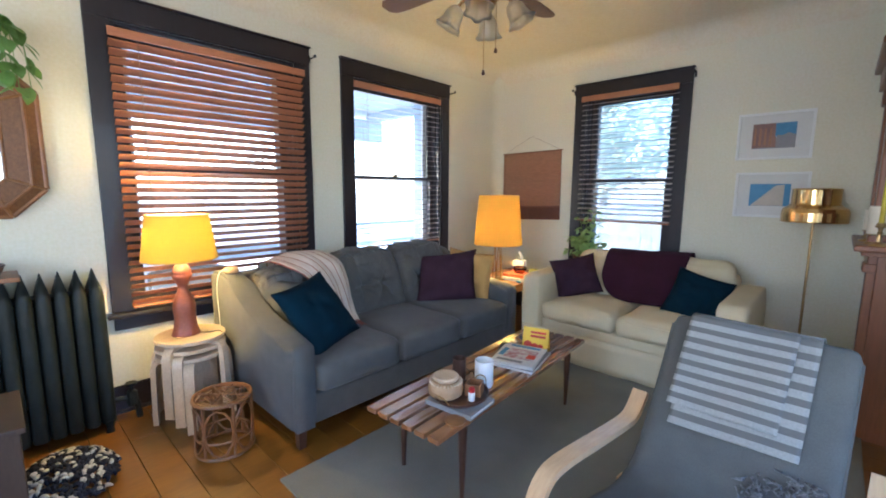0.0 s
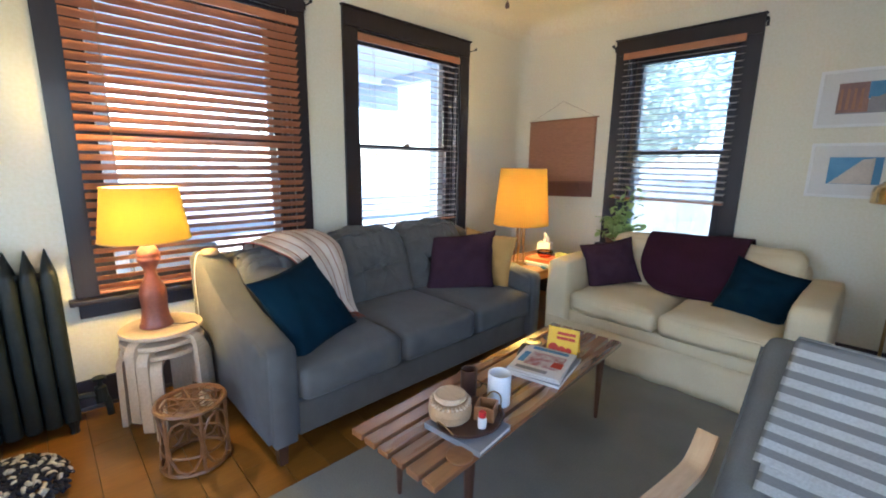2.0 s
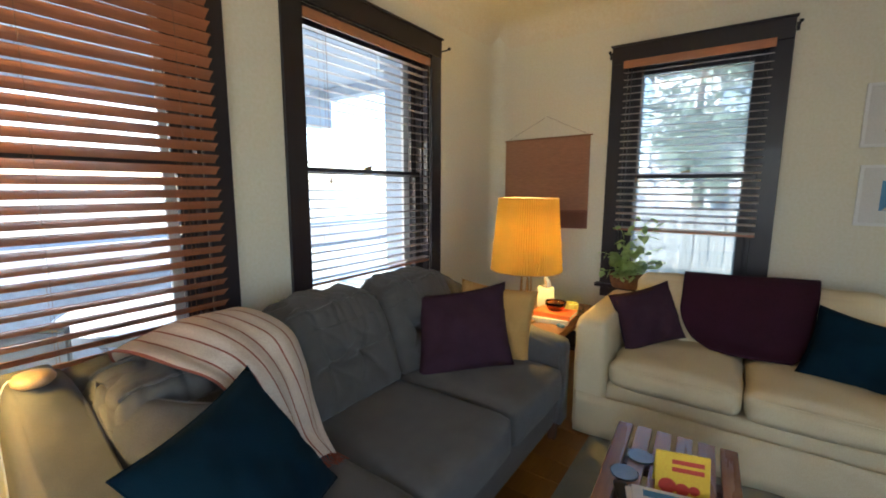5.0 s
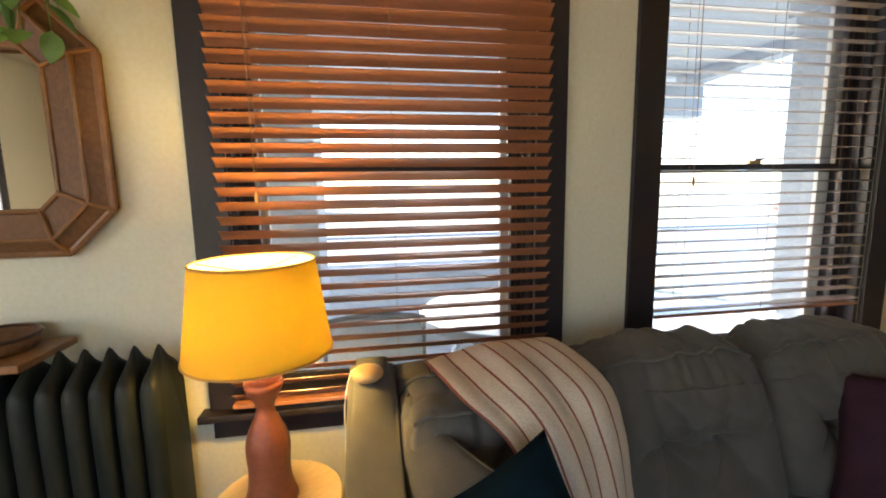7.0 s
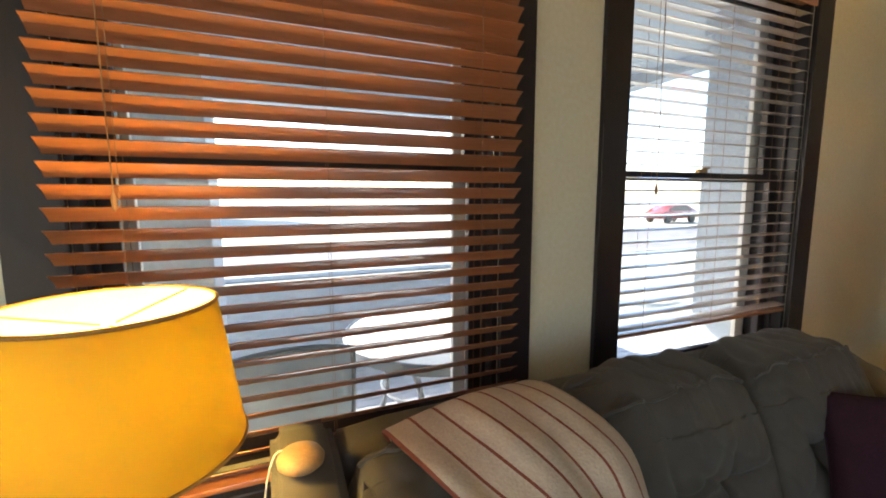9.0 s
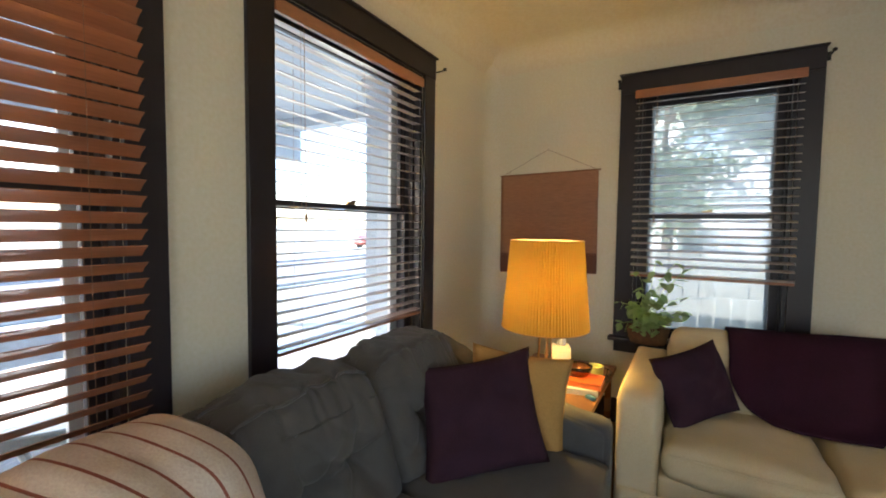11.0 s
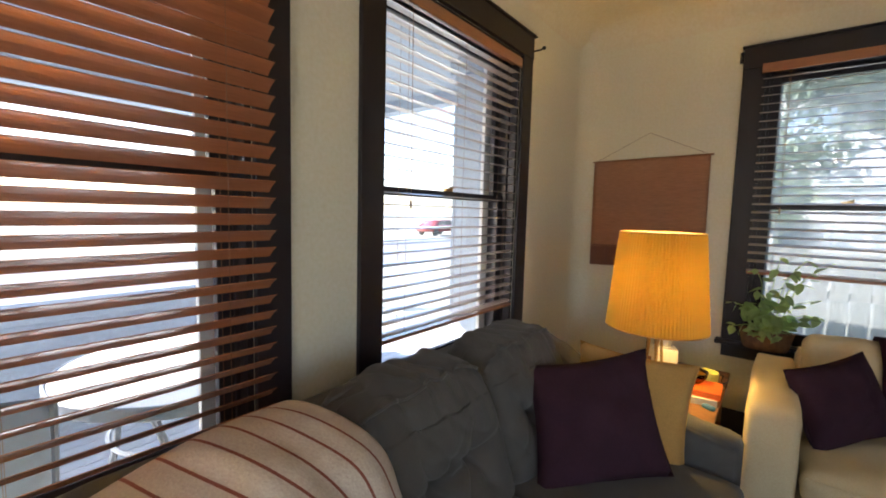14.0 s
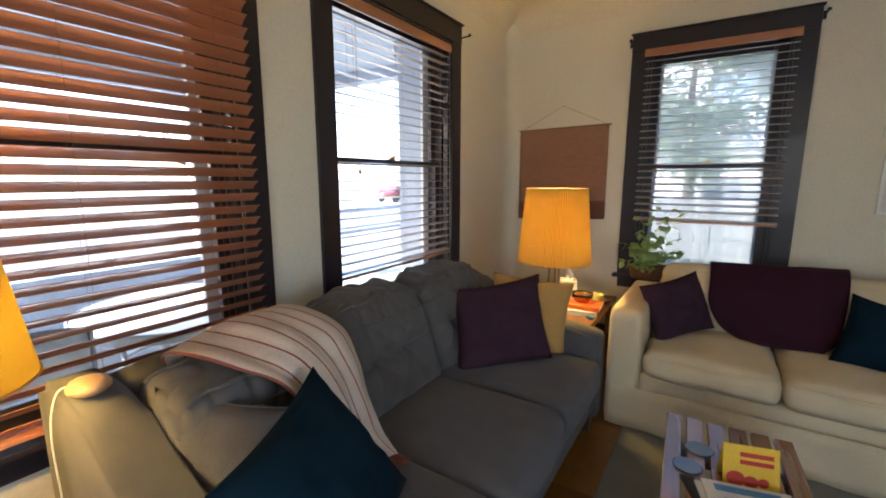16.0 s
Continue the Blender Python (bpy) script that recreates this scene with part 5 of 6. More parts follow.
def pleated_lamp():
    l = thing("table_lamp", pose(LAMP_B.x, LAMP_B.y, ETZ), "glass table lamp with a lit pleated amber shade", "lamp")
    bm = B()
    lathe(bm, [(0.0, 0.0), (0.075, 0.0), (0.075, 0.012), (0.03, 0.022), (0.0, 0.024)], 28)
    part("foot", bm, M["oldbrass"], l, smooth=False)
    for k in range(5):
        a = 2 * math.pi * k / 5
        bm = B()
        tube(bm, [(0.045 * math.cos(a), 0.045 * math.sin(a), 0.018), (0.03 * math.cos(a + 0.5), 0.03 * math.sin(a + 0.5), 0.33)], 0.006, 8)
        part("rod", bm, M["oldbrass"], l)
    bm = B()
    lathe(bm, [(0.036, 0.325), (0.036, 0.338), (0.015, 0.342), (0.015, 0.40)], 20, closed=True)
    part("socket", bm, M["oldbrass"], l)
    bm = B()
    rb, rt, zb, zt = 0.222, 0.182, 0.335, 0.785
    seg = 180
    rings = []
    for k in range(6):
        f = k / 5
        r = rb + (rt - rb) * f
        rings.append([bm.verts.new(((r + (0.0028 if i % 2 else -0.0028)) * math.cos(2 * math.pi * i / seg), (r + (0.0028 if i % 2 else -0.0028)) * math.sin(2 * math.pi * i / seg), zb + (zt - zb) * f)) for i in range(seg)])
    for a, b in zip(rings, rings[1:]):
        for i in range(seg):
            bm.faces.new((a[i], a[(i + 1) % seg], b[(i + 1) % seg], b[i]))
    sh = part("shade", bm, M["shadeB"], l, "pleated amber cloth shade, lit from within")
    bm = B()
    lathe(bm, [(rb - 0.003 + (rt - rb) * k / 8, zb + 0.001 + (zt - zb - 0.002) * k / 8) for k in range(9)], 56)
    part("lining", bm, M["lining"], sh, "pale inner lining", smooth=True)
    for r, z in ((rb, zb), (rt, zt)):
        bm = B()
        tube(bm, [(r * math.cos(2 * math.pi * k / 56), r * math.sin(2 * math.pi * k / 56), z) for k in range(57)], 0.0035, 6)
        part("rim", bm, M["yellow"], sh)
    return l


pleated_lamp()


def book(name, x, y, z, w, d, h, turn, cover, label):
    b = thing(name, pose(x, y, z, 0, 0, turn), label, "book")
    bm = B()
    box(bm, (0.003, 0, h / 2), (w - 0.006, d - 0.008, h - 0.006))
    part("page_block", bm, M["paper"], b)
    for zz in (0.0015, h - 0.0015):
        bm = B()
        box(bm, (0, 0, zz), (w, d, 0.003))
        part("cover", bm, cover, b)
    bm = B()
    box(bm, (-w / 2 + 0.0015, 0, h / 2), (0.003, d, h - 0.0062))
    part("spine", bm, cover, b)
    return b


book("book", -2.03, 3.30, ETZ, 0.16, 0.22, 0.030, 100, M["paper"], "pale hardback book on the end table")
book("book", -2.02, 3.33, ETZ + 0.030, 0.17, 0.24, 0.028, 92, M["orange"], "bright orange hardback book on the end table")
bm = B()
lathe(bm, [(0.0, 0.0), (0.045, 0.0), (0.066, 0.03), (0.070, 0.055), (0.066, 0.055), (0.060, 0.03), (0.042, 0.006), (0.0, 0.006)], 32)
tagged(part("glass_bowl", bm, M["amber"], smooth=True, m=pose(-2.03, 3.36, ETZ + 0.058)), "small amber glass bowl on the orange book", "bowl")
t = thing("candle_jar", pose(-1.975, 3.52, ETZ), "lime green candle jar", "candle")
bm = B()
lathe(bm, [(0.0, 0.0), (0.038, 0.0), (0.044, 0.006), (0.046, 0.075), (0.042, 0.075), (0.040, 0.055), (0.0, 0.052)], 28)
part("jar", bm, M["limewax"], t, smooth=False)
bm = B()
tube(bm, [(0, 0, 0.05), (0.001, 0, 0.066)], 0.0012, 5)
part("wick", bm, M["black"], t)
t = thing("wire_tray", pose(-1.985, 3.52, ETZ), "round black wire tray on the end table", "tray")
for r, z in ((0.088, 0.004), (0.096, 0.045)):
    bm = B()
    tube(bm, [(r * math.cos(2 * math.pi * k / 40), r * math.sin(2 * math.pi * k / 40), z) for k in range(41)], 0.003, 6)
    part("ring", bm, M["black"], t)
for k in range(8):
    a = 2 * math.pi * k / 8
    bm = B()
    tube(bm, [(0.088 * math.cos(a), 0.088 * math.sin(a), 0.004), (0.096 * math.cos(a), 0.096 * math.sin(a), 0.045)], 0.0022, 5)
    part("upright", bm, M["black"], t)
bm = B()
puff(bm, (0, 0, 0.010), (0.03, 0.055, 0.02), 0.009, 6)
tagged(part("lighter", bm, M["blue"], smooth=True, m=pose(-1.935, 3.20, ETZ, 0, 0, 60)), "small blue plastic lighter on the end table", "lighter")
t = thing("tissue_box", pose(-2.20, 3.62, ETZ, 0, 0, 20), "square tissue box with a tissue sticking out", "tissue box")
bm = B()
box(bm, (0, 0, 0.065), (0.115, 0.115, 0.13), 0.004)
part("carton", bm, M["paper"], t)
bm = B()
cloth(bm, lambda u, v: Vector(((u - 0.5) * (0.06 - 0.03 * v) + 0.01 * math.sin(v * 4), 0.012 * math.sin(u * 7 + v * 3), 0.131 + 0.085 * v)), 10, 8)
part("tissue", bm, M["white"], t, thick=0.0015, smooth=True)

t = thing("figurine", pose(-2.985, 3.16, SILL), "small white glazed figurine on the window sill", "ornament")
bm = B()
lathe(bm, [(0.0, 0.0), (0.028, 0.0), (0.030, 0.012), (0.020, 0.03), (0.026, 0.06), (0.024, 0.085), (0.012, 0.10), (0.018, 0.115), (0.017, 0.13), (0.0, 0.142)], 20)
part("body", bm, M["white"], t, smooth=True)

# ---- potted plant on the north window's sill ----
rnd = random.Random(9)
p = thing("potted_plant", pose(-1.76, 4.155, SILL), "leafy variegated green plant in a wicker basket on the sill", "plant")
bm = B()
lathe(bm, [(0.0, 0.0), (0.085, 0.0), (0.095, 0.02), (0.112, 0.115), (0.104, 0.115), (0.095, 0.09), (0.0, 0.088)], 28, Matrix.Diagonal((1.2, 0.55, 1, 1)), ripple=0.02)
part("basket", bm, M["wicker"], p)
bm = B()
lathe(bm, [(0.0, 0.098), (0.09, 0.092)], 20, Matrix.Diagonal((1.2, 0.55, 1, 1)))
part("soil", bm, M["soil"], p)
for k in range(36):
    a = rnd.uniform(0, 2 * math.pi)
    reach, up = rnd.uniform(0.05, 0.17), rnd.uniform(0.08, 0.46) if k < 20 else rnd.uniform(-0.02, 0.18)
    tip = Vector((reach * math.cos(a) * 1.25 + (0.085 if up > 0.2 else 0.01), -abs(reach * math.sin(a)) * 0.7, 0.11 + up))
    path = arc([(0.05 * math.cos(a), 0.02 * math.sin(a), 0.09), (tip.x * 0.5, tip.y * 0.5, 0.11 + up * 0.65 + 0.02), tip], 5)
    bm = B()
    tube(bm, path, 0.0022, 5)
    part("stem", bm, M["leaf"], p)
    for q in path[3::2] + [path[-1]]:
        part("leaf", LEAF_SMALL if rnd.random() < 0.45 else LEAF, None, p, m=Matrix.Translation(q) @ pose(0, 0, 0, rnd.uniform(-40, 40), rnd.uniform(-20, 60), rnd.uniform(180, 400)))


# ---- brass floor lamp ----
def floor_lamp():
    l = thing("floor_lamp", pose(0.004, 4.01, 0), "slim brass floor lamp with a stepped metal shade", "lamp")
    bm = B()
    lathe(bm, [(0.0, 0.0), (0.13, 0.0), (0.13, 0.012), (0.05, 0.022), (0.0, 0.024)], 36)
    part("base", bm, M["oldbrass"], l)
    bm = B()
    tube(bm, [(0, 0, 0.02), (0, 0, 1.28)], 0.009, 12)
    part("pole", bm, M["oldbrass"], l)
    bm = B()
    lathe(bm, [(0.182, 1.165), (0.190, 1.175), (0.190, 1.235), (0.182, 1.262), (0.150, 1.285), (0.138, 1.295), (0.138, 1.395), (0.130, 1.405), (0.0, 1.41)], 48)
    part("shade", bm, M["brass"], l, "two-tier polished brass shade", smooth=False)
    bm = B()
    for z, r in ((1.170, 0.187), (1.290, 0.143), (1.398, 0.136)):
        tube(bm, [(r * math.cos(2 * math.pi * k / 48), r * math.sin(2 * math.pi * k / 48), z) for k in range(49)], 0.005, 6)
    part("rim", bm, M["brass"], l)
    return l


floor_lamp()


# ---- fireplace mantel with candles ----
def mantel():
    f = thing("mantel", pose(0, 0, 0), "tall carved oak mantel with overmantel columns", "fireplace")
    x = 0.34
    for y in (3.265,):
        bm = B()
        box(bm, (x - 0.035, y, 0.53), (0.066, 0.11, 1.06), 0.006)
        box(bm, (x - 0.042, y, 0.09), (0.084, 0.125, 0.18), 0.006)
        box(bm, (x - 0.042, y, 0.97), (0.084, 0.125, 0.05), 0.006)
        part("pilaster", bm, M["mantel"], f)
    bm = B()
    box(bm, (0.65, 3.205, 0.53), (0.68, 0.025, 1.06), 0.003)
    part("side_panel", bm, M["mantel"], f)
    for z0, z1 in ((0.20, 0.50), (0.56, 0.98)):
        bm = B()
        box(bm, (0.66, 3.190, (z0 + z1) / 2), (0.50, 0.012, z1 - z0), 0.005)
        part("raised_panel", bm, M["mantel"], f)
    bm = B()
    box(bm, (x - 0.03, 3.605, 0.985), (0.056, 0.56, 0.14), 0.005)
    part("frieze", bm, M["mantel"], f)
    bm = B()
    box(bm, (x - 0.008, 3.605, 0.455), (0.012, 0.56, 0.90))
    part("hearth_surround", bm, M["slate"], f, "dark glazed tile surround")
    for i in range(5):
        for j in range(8):
            bm = B()
            box(bm, (x - 0.017, 3.605 + (i - 2) * 0.1105, 0.06 + j * 0.110), (0.008, 0.106, 0.107), 0.002)
            part("tile", bm, M["slate"], f)
    bm = B()
    box(bm, (0.60, 3.49, 1.085), (0.78, 0.82, 0.035), 0.008)
    box(bm, (0.61, 3.49, 1.058), (0.74, 0.78, 0.025), 0.006)
    part("shelf", bm, M["mantel"], f, "deep wooden mantel shelf")
    for y in (3.30, 3.78):
        bm = B()
        box(bm, (x - 0.012, y, 1.55), (0.11, 0.12, 0.88), 0.008)
        box(bm, (x - 0.014, y, 1.135), (0.13, 0.14, 0.07), 0.006)
        box(bm, (x - 0.014, y, 1.95), (0.135, 0.145, 0.09), 0.008)
        part("column", bm, M["mantel"], f)
    bm = B()
    box(bm, (x + 0.012, 3.54, 1.55), (0.05, 0.37, 0.88), 0.004)
    part("back_panel", bm, M["mantel"], f)
    bm = B()
    box(bm, (x + 0.02, 3.47, 2.055), (0.24, 0.76, 0.11), 0.006)
    box(bm, (x + 0.02, 3.465, 2.128), (0.30, 0.83, 0.035), 0.008)
    box(bm, (x + 0.04, 3.46, 2.22), (0.22, 0.72, 0.15), 0.01)
    part("cornice", bm, M["mantel"], f)
    bm = B()
    lathe(bm, [(0.0, 0.0), (0.02, 0.0), (0.014, 0.012), (0.0, 0.016)], 12, Matrix.Translation((x - 0.013, 3.55, 1.74)) @ Matrix.Rotation(-math.pi / 2, 4, "Y"))
    part("knob", bm, M["black"], f)
    return f


mantel()
SH = 1.1025


def pillar_candle(x, y, r, h, stand):
    c = thing("pillar_candle", pose(x, y, SH), "cream pillar candle on a small brass stand", "candle", "mantel candles")
    bm = B()
    lathe(bm, [(0.0, 0.0), (0.055, 0.0), (0.05, 0.008), (0.012, 0.014), (0.012, stand - 0.012), (0.05, stand - 0.006), (0.052, stand), (0.0, stand)], 24)
    part("stand", bm, M["oldbrass"], c)
    bm = B()
    lathe(bm, [(0.0, stand), (r, stand), (r, stand + h - 0.004), (r - 0.004, stand + h), (r * 0.4, stand + h - 0.006), (0.0, stand + h - 0.006)], 28)
    part("wax", bm, M["wax"], c)
    bm = B()
    tube(bm, [(0, 0, stand + h - 0.008), (0.002, 0, stand + h + 0.008)], 0.0014, 5)
    part("wick", bm, M["black"], c)


def taper(x, y, stand, h, material, label, lean=0.0):
    c = thing("taper_candle", pose(x, y, SH), label, "candle", "mantel candles")
    bm = B()
    lathe(bm, [(0.0, 0.0), (0.042, 0.0), (0.038, 0.008), (0.010, 0.02), (0.008, stand * 0.5), (0.013, stand * 0.55), (0.008, stand * 0.62), (0.010, stand - 0.03), (0.022, stand - 0.022), (0.016, stand), (0.0, stand)], 20)
    part("candlestick", bm, M["oldbrass"], c)
    bm = B()
    tube(bm, [(0, 0, stand - 0.004), (0, lean * 0.5, stand + h * 0.5), (0, lean, stand + h)], [0.011, 0.010, 0.006], 10)
    part("wax", bm, material, c)


pillar_candle(0.30, 3.72, 0.048, 0.13, 0.045)
pillar_candle(0.30, 3.24, 0.048, 0.15, 0.055)
taper(0.30, 3.50, 0.16, 0.23, M["bluecandle"], "dark blue taper in a brass candlestick")
taper(0.33, 3.36, 0.14, 0.33, M["greencandle"], "sage green taper in a brass candlestick")
taper(0.30, 3.12, 0.12, 0.28, M["yellowcandle"], "bright yellow taper in a brass candlestick")
taper(0.27, 3.40, 0.05, 0.10, M["pinkcandle"], "short coral taper in a brass holder")


# ---- things on the coffee table ----
TT = 0.397
CT = pose(-1.185, 1.83, 0, 0, 0, 3.4)
book("book", -1.06, 1.375, TT, 0.20, 0.25, 0.022, 96, M["greyink"], "large dark grey book under the tray")
t = thing("tray", pose(-1.07, 1.40, TT + 0.022), "dark round wooden tray with curved handles", "tray")
bm = B()
lathe(bm, [(0.0, 0.0), (0.125, 0.0), (0.138, 0.012), (0.140, 0.022), (0.134, 0.022), (0.124, 0.008), (0.0, 0.006)], 36, Matrix.Diagonal((0.85, 1.0, 1, 1)))
part("dish", bm, M["darkleg"], t)
for s in (-1, 1):
    bm = B()
    tube(bm, arc([(-0.04, s * 0.132, 0.02), (-0.02, s * 0.150, 0.05), (0.02, s * 0.150, 0.05), (0.04, s * 0.132, 0.02)], 5), 0.003, 6)
    part("handle", bm, M["oldbrass"], t)
TZ = TT + 0.028
t = thing("lidded_jar", pose(-1.13, 1.352, TZ) @ Matrix.Diagonal((1.06, 1.06, 1.18, 1)), "squat speckled stoneware jar with a flat lid", "jar")
bm = B()
lathe(bm, [(0.0, 0.0), (0.062, 0.0), (0.075, 0.012), (0.078, 0.035), (0.074, 0.055), (0.062, 0.062), (0.0, 0.062)], 36)
part("pot", bm, M["cork"], t, smooth=False)
bm = B()
for k in range(28):
    a = 2 * math.pi * k / 28
    box(bm, (0.066, 0, 0.060), (0.018, 0.009, 0.007), 0.002, Matrix.Rotation(a, 4, "Z"))
part("carved_rim", bm, M["stool"], t, "carved pale ring of notches")
bm = B()
lathe(bm, [(0.0, 0.064), (0.050, 0.064), (0.057, 0.070), (0.058, 0.079), (0.053, 0.084), (0.045, 0.082), (0.0, 0.081)], 32)
part("lid", bm, M["stool"], t)
t = thing("wooden_box", pose(-1.04, 1.455, TZ, 0, 0, 25), "small open wooden box", "box")
for cx, cy, sx, sy in ((-0.035, 0, 0.006, 0.076), (0.035, 0, 0.006, 0.076), (0, -0.035, 0.064, 0.006), (0, 0.035, 0.064, 0.006)):
    bm = B()
    box(bm, (cx, cy, 0.028), (sx, sy, 0.056), 0.001)
    part("side", bm, M["bowlwood"], t)
bm = B()
box(bm, (0, 0, 0.004), (0.064, 0.064, 0.008))
part("bottom", bm, M["bowlwood"], t)
t = thing("small_bottle", pose(-1.005, 1.392, TZ), "tiny white plastic bottle with a red cap", "bottle")
bm = B()
lathe(bm, [(0.0, 0.0), (0.015, 0.0), (0.016, 0.003), (0.016, 0.036), (0.011, 0.042), (0.0, 0.042)], 20)
part("body", bm, M["white"], t)
bm = B()
lathe(bm, [(0.0135, 0.042), (0.0135, 0.060), (0.012, 0.062), (0.0, 0.062)], 20)
part("cap", bm, M["red"], t)
bm = B()
lathe(bm, [(0.0, 0.0), (0.028, 0.0), (0.033, 0.01), (0.035, 0.085), (0.031, 0.085), (0.029, 0.012), (0.0, 0.010)], 28)
tagged(part("dark_cup", bm, M["darkleg"], m=pose(-1.20, 1.53, TT) @ Matrix.Diagonal((1, 1, 1.6, 1))), "dark brown glazed tumbler", "cup")
bm = B()
lathe(bm, [(0.0, 0.0), (0.040, 0.0), (0.043, 0.004), (0.043, 0.108), (0.039, 0.108), (0.037, 0.07), (0.0, 0.068)], 32)
tagged(part("candle_glass", bm, M["white"], m=pose(-1.095, 1.60, TT) @ Matrix.Diagonal((1.1, 1.1, 1.25, 1))), "white frosted glass candle holder", "candle")
t = thing("eyeglasses", pose(-1.20, 1.63, TT, 0, 0, 30), "dark framed eyeglasses lying on the table", "glasses")
for s in (-1, 1):
    bm = B()
    tube(bm, [(s * 0.033 + 0.022 * math.cos(2 * math.pi * k / 20), 0.0, 0.024 + 0.018 * math.sin(2 * math.pi * k / 20)) for k in range(21)], 0.0025, 6)
    part("rim", bm, M["black"], t)
    bm = B()
    tube(bm, arc([(s * 0.056, 0, 0.03), (s * 0.058, 0.06, 0.02), (s * 0.05, 0.13, 0.003)], 4), 0.002, 6)
    part("temple", bm, M["black"], t)
bm = B()
tube(bm, [(-0.012, 0, 0.028), (0, -0.003, 0.032), (0.012, 0, 0.028)], 0.0022, 6)
part("bridge", bm, M["black"], t)
for cx, cy in ((-0.975, 1.245), (-1.345, 2.215), (-1.315, 2.345)):
    bm = B()
    lathe(bm, [(0.0, 0.0), (0.044, 0.0), (0.047, 0.003), (0.047, 0.006), (0.044, 0.008), (0.0, 0.007)], 32)
    tagged(part("coaster", bm, M["bamboo"] if cx > -1 else M["glaze"], m=pose(cx, cy, TT)),
           "round pale wooden coaster on the table" if cx > -1 else "round dark glossy coaster on the table", "coaster", "coasters on the table")


def magazine(x, y, z, turn, w, d, h, material, label):
    g = thing("magazine", pose(x, y, z, 0, 0, turn), label, "magazine", "magazine pile")
    bm = B()
    box(bm, (0, 0, h / 2), (w, d, h), 0.001)
    part("page_block", bm, M["paper"], g)
    bm = B()
    box(bm, (0, 0, h + 0.0012), (w - 0.002, d - 0.002, 0.001))
    part("cover", bm, material, g)
    return g


magazine(-1.15, 2.012, TT, 12, 0.272, 0.335, 0.012, M["greyink"], "thick grey magazine at the bottom of the pile")
magazine(-1.155, 2.005, TT + 0.0140, 17, 0.255, 0.315, 0.008, M["paper"], "white magazine in the middle of the pile")
mg = magazine(-1.15, 2.01, TT + 0.0242, 14, 0.245, 0.305, 0.006, M["paper"], "magazine with a pink printed cover on top")
for px, py, sx, sy, mm in ((0.01, 0.0, 0.17, 0.15, "print"), (-0.02, -0.115, 0.15, 0.03, "greyink"), (0.0, 0.12, 0.18, 0.03, "blue"), (-0.095, 0.0, 0.03, 0.12, "blue"), (0.075, -0.02, 0.05, 0.06, "redink")):
    bm = B()
    box(bm, (px, py, 0.0085 + 0.0003 * (mm == "redink")), (sx, sy, 0.0008))
    part("printed_block", bm, M[mm], mg)
t = thing("greeting_card", pose(-1.175, 2.235, TT, 0, 0, 16) @ Matrix.Diagonal((1.35, 1.2, 1.2, 1)), "bright yellow folded card with red lettering", "card")
for s, tilt in ((-1, 14), (1, -14)):
    bm = B()
    box(bm, (0, 0, 0.056), (0.118, 0.0012, 0.112))
    part("leaf", bm, M["yellowcard"], t, m=pose(0, s * 0.028, 0, -s * -14, 0, 0))
for i, (cx, cz, w, h) in enumerate(((0.012, 0.088, 0.07, 0.012), (0.012, 0.068, 0.07, 0.012))):
    bm = B()
    box(bm, (cx, -0.0014, cz), (w, 0.0008, h), 0.0003)
    part("lettering_bar", bm, M["redink"], t, m=pose(0, -0.028, 0, -14, 0, 0))
for cx, cz, r in ((-0.032, 0.022, 0.020), (0.0, 0.018, 0.016), (0.026, 0.02, 0.012)):
    bm = B()
    lathe(bm, [(0.0, 0.0), (r, 0.0), (r, 0.0008), (0.0, 0.0008)], 20, Matrix.Translation((cx, -0.0010, cz)) @ Matrix.Rotation(math.pi / 2, 4, "X"))
    part("printed_dot", bm, M["redink"], t, m=pose(0, -0.028, 0, -14, 0, 0))
bm = B()
puff(bm, (0, 0, 0.009), (0.045, 0.15, 0.018), 0.008, 6)
tagged(part("remote_control", bm, M["black"], smooth=True, m=pose(-1.315, 2.08, TT, 0, 0, 25)), "small black remote control", "remote")

# ---- small white device on the sofa's back corner, its cable ----
t = thing("smart_speaker", pose(-2.652, 0.985, 0.846), "small round white device on the sofa arm, toned tan for lamp light", "device")
bm = B()
lathe(bm, [(0.0, 0.0), (0.036, 0.0), (0.047, 0.010), (0.048, 0.020), (0.040, 0.032), (0.018, 0.038), (0.0, 0.039)], 32)
# tan shell: the lamp's warm light put into the white device's colour
part("shell", bm, M["cork"], t, smooth=True)
bm = B()
tube(bm, arc([(-0.04, -0.01, 0.01), (-0.06, -0.05, 0.0), (-0.05, -0.075, -0.10), (-0.03, -0.078, -0.28), (0.0, -0.085, -0.5)], 5), 0.0022, 6)
part("cable", bm, M["white"], t)

# ---- floor clutter by the radiator ----
t = thing("yarn_cushion", pose(-2.36, 0.10, 0), "chunky navy and cream yarn floor cushion", "cushion")
rnd = random.Random(3)
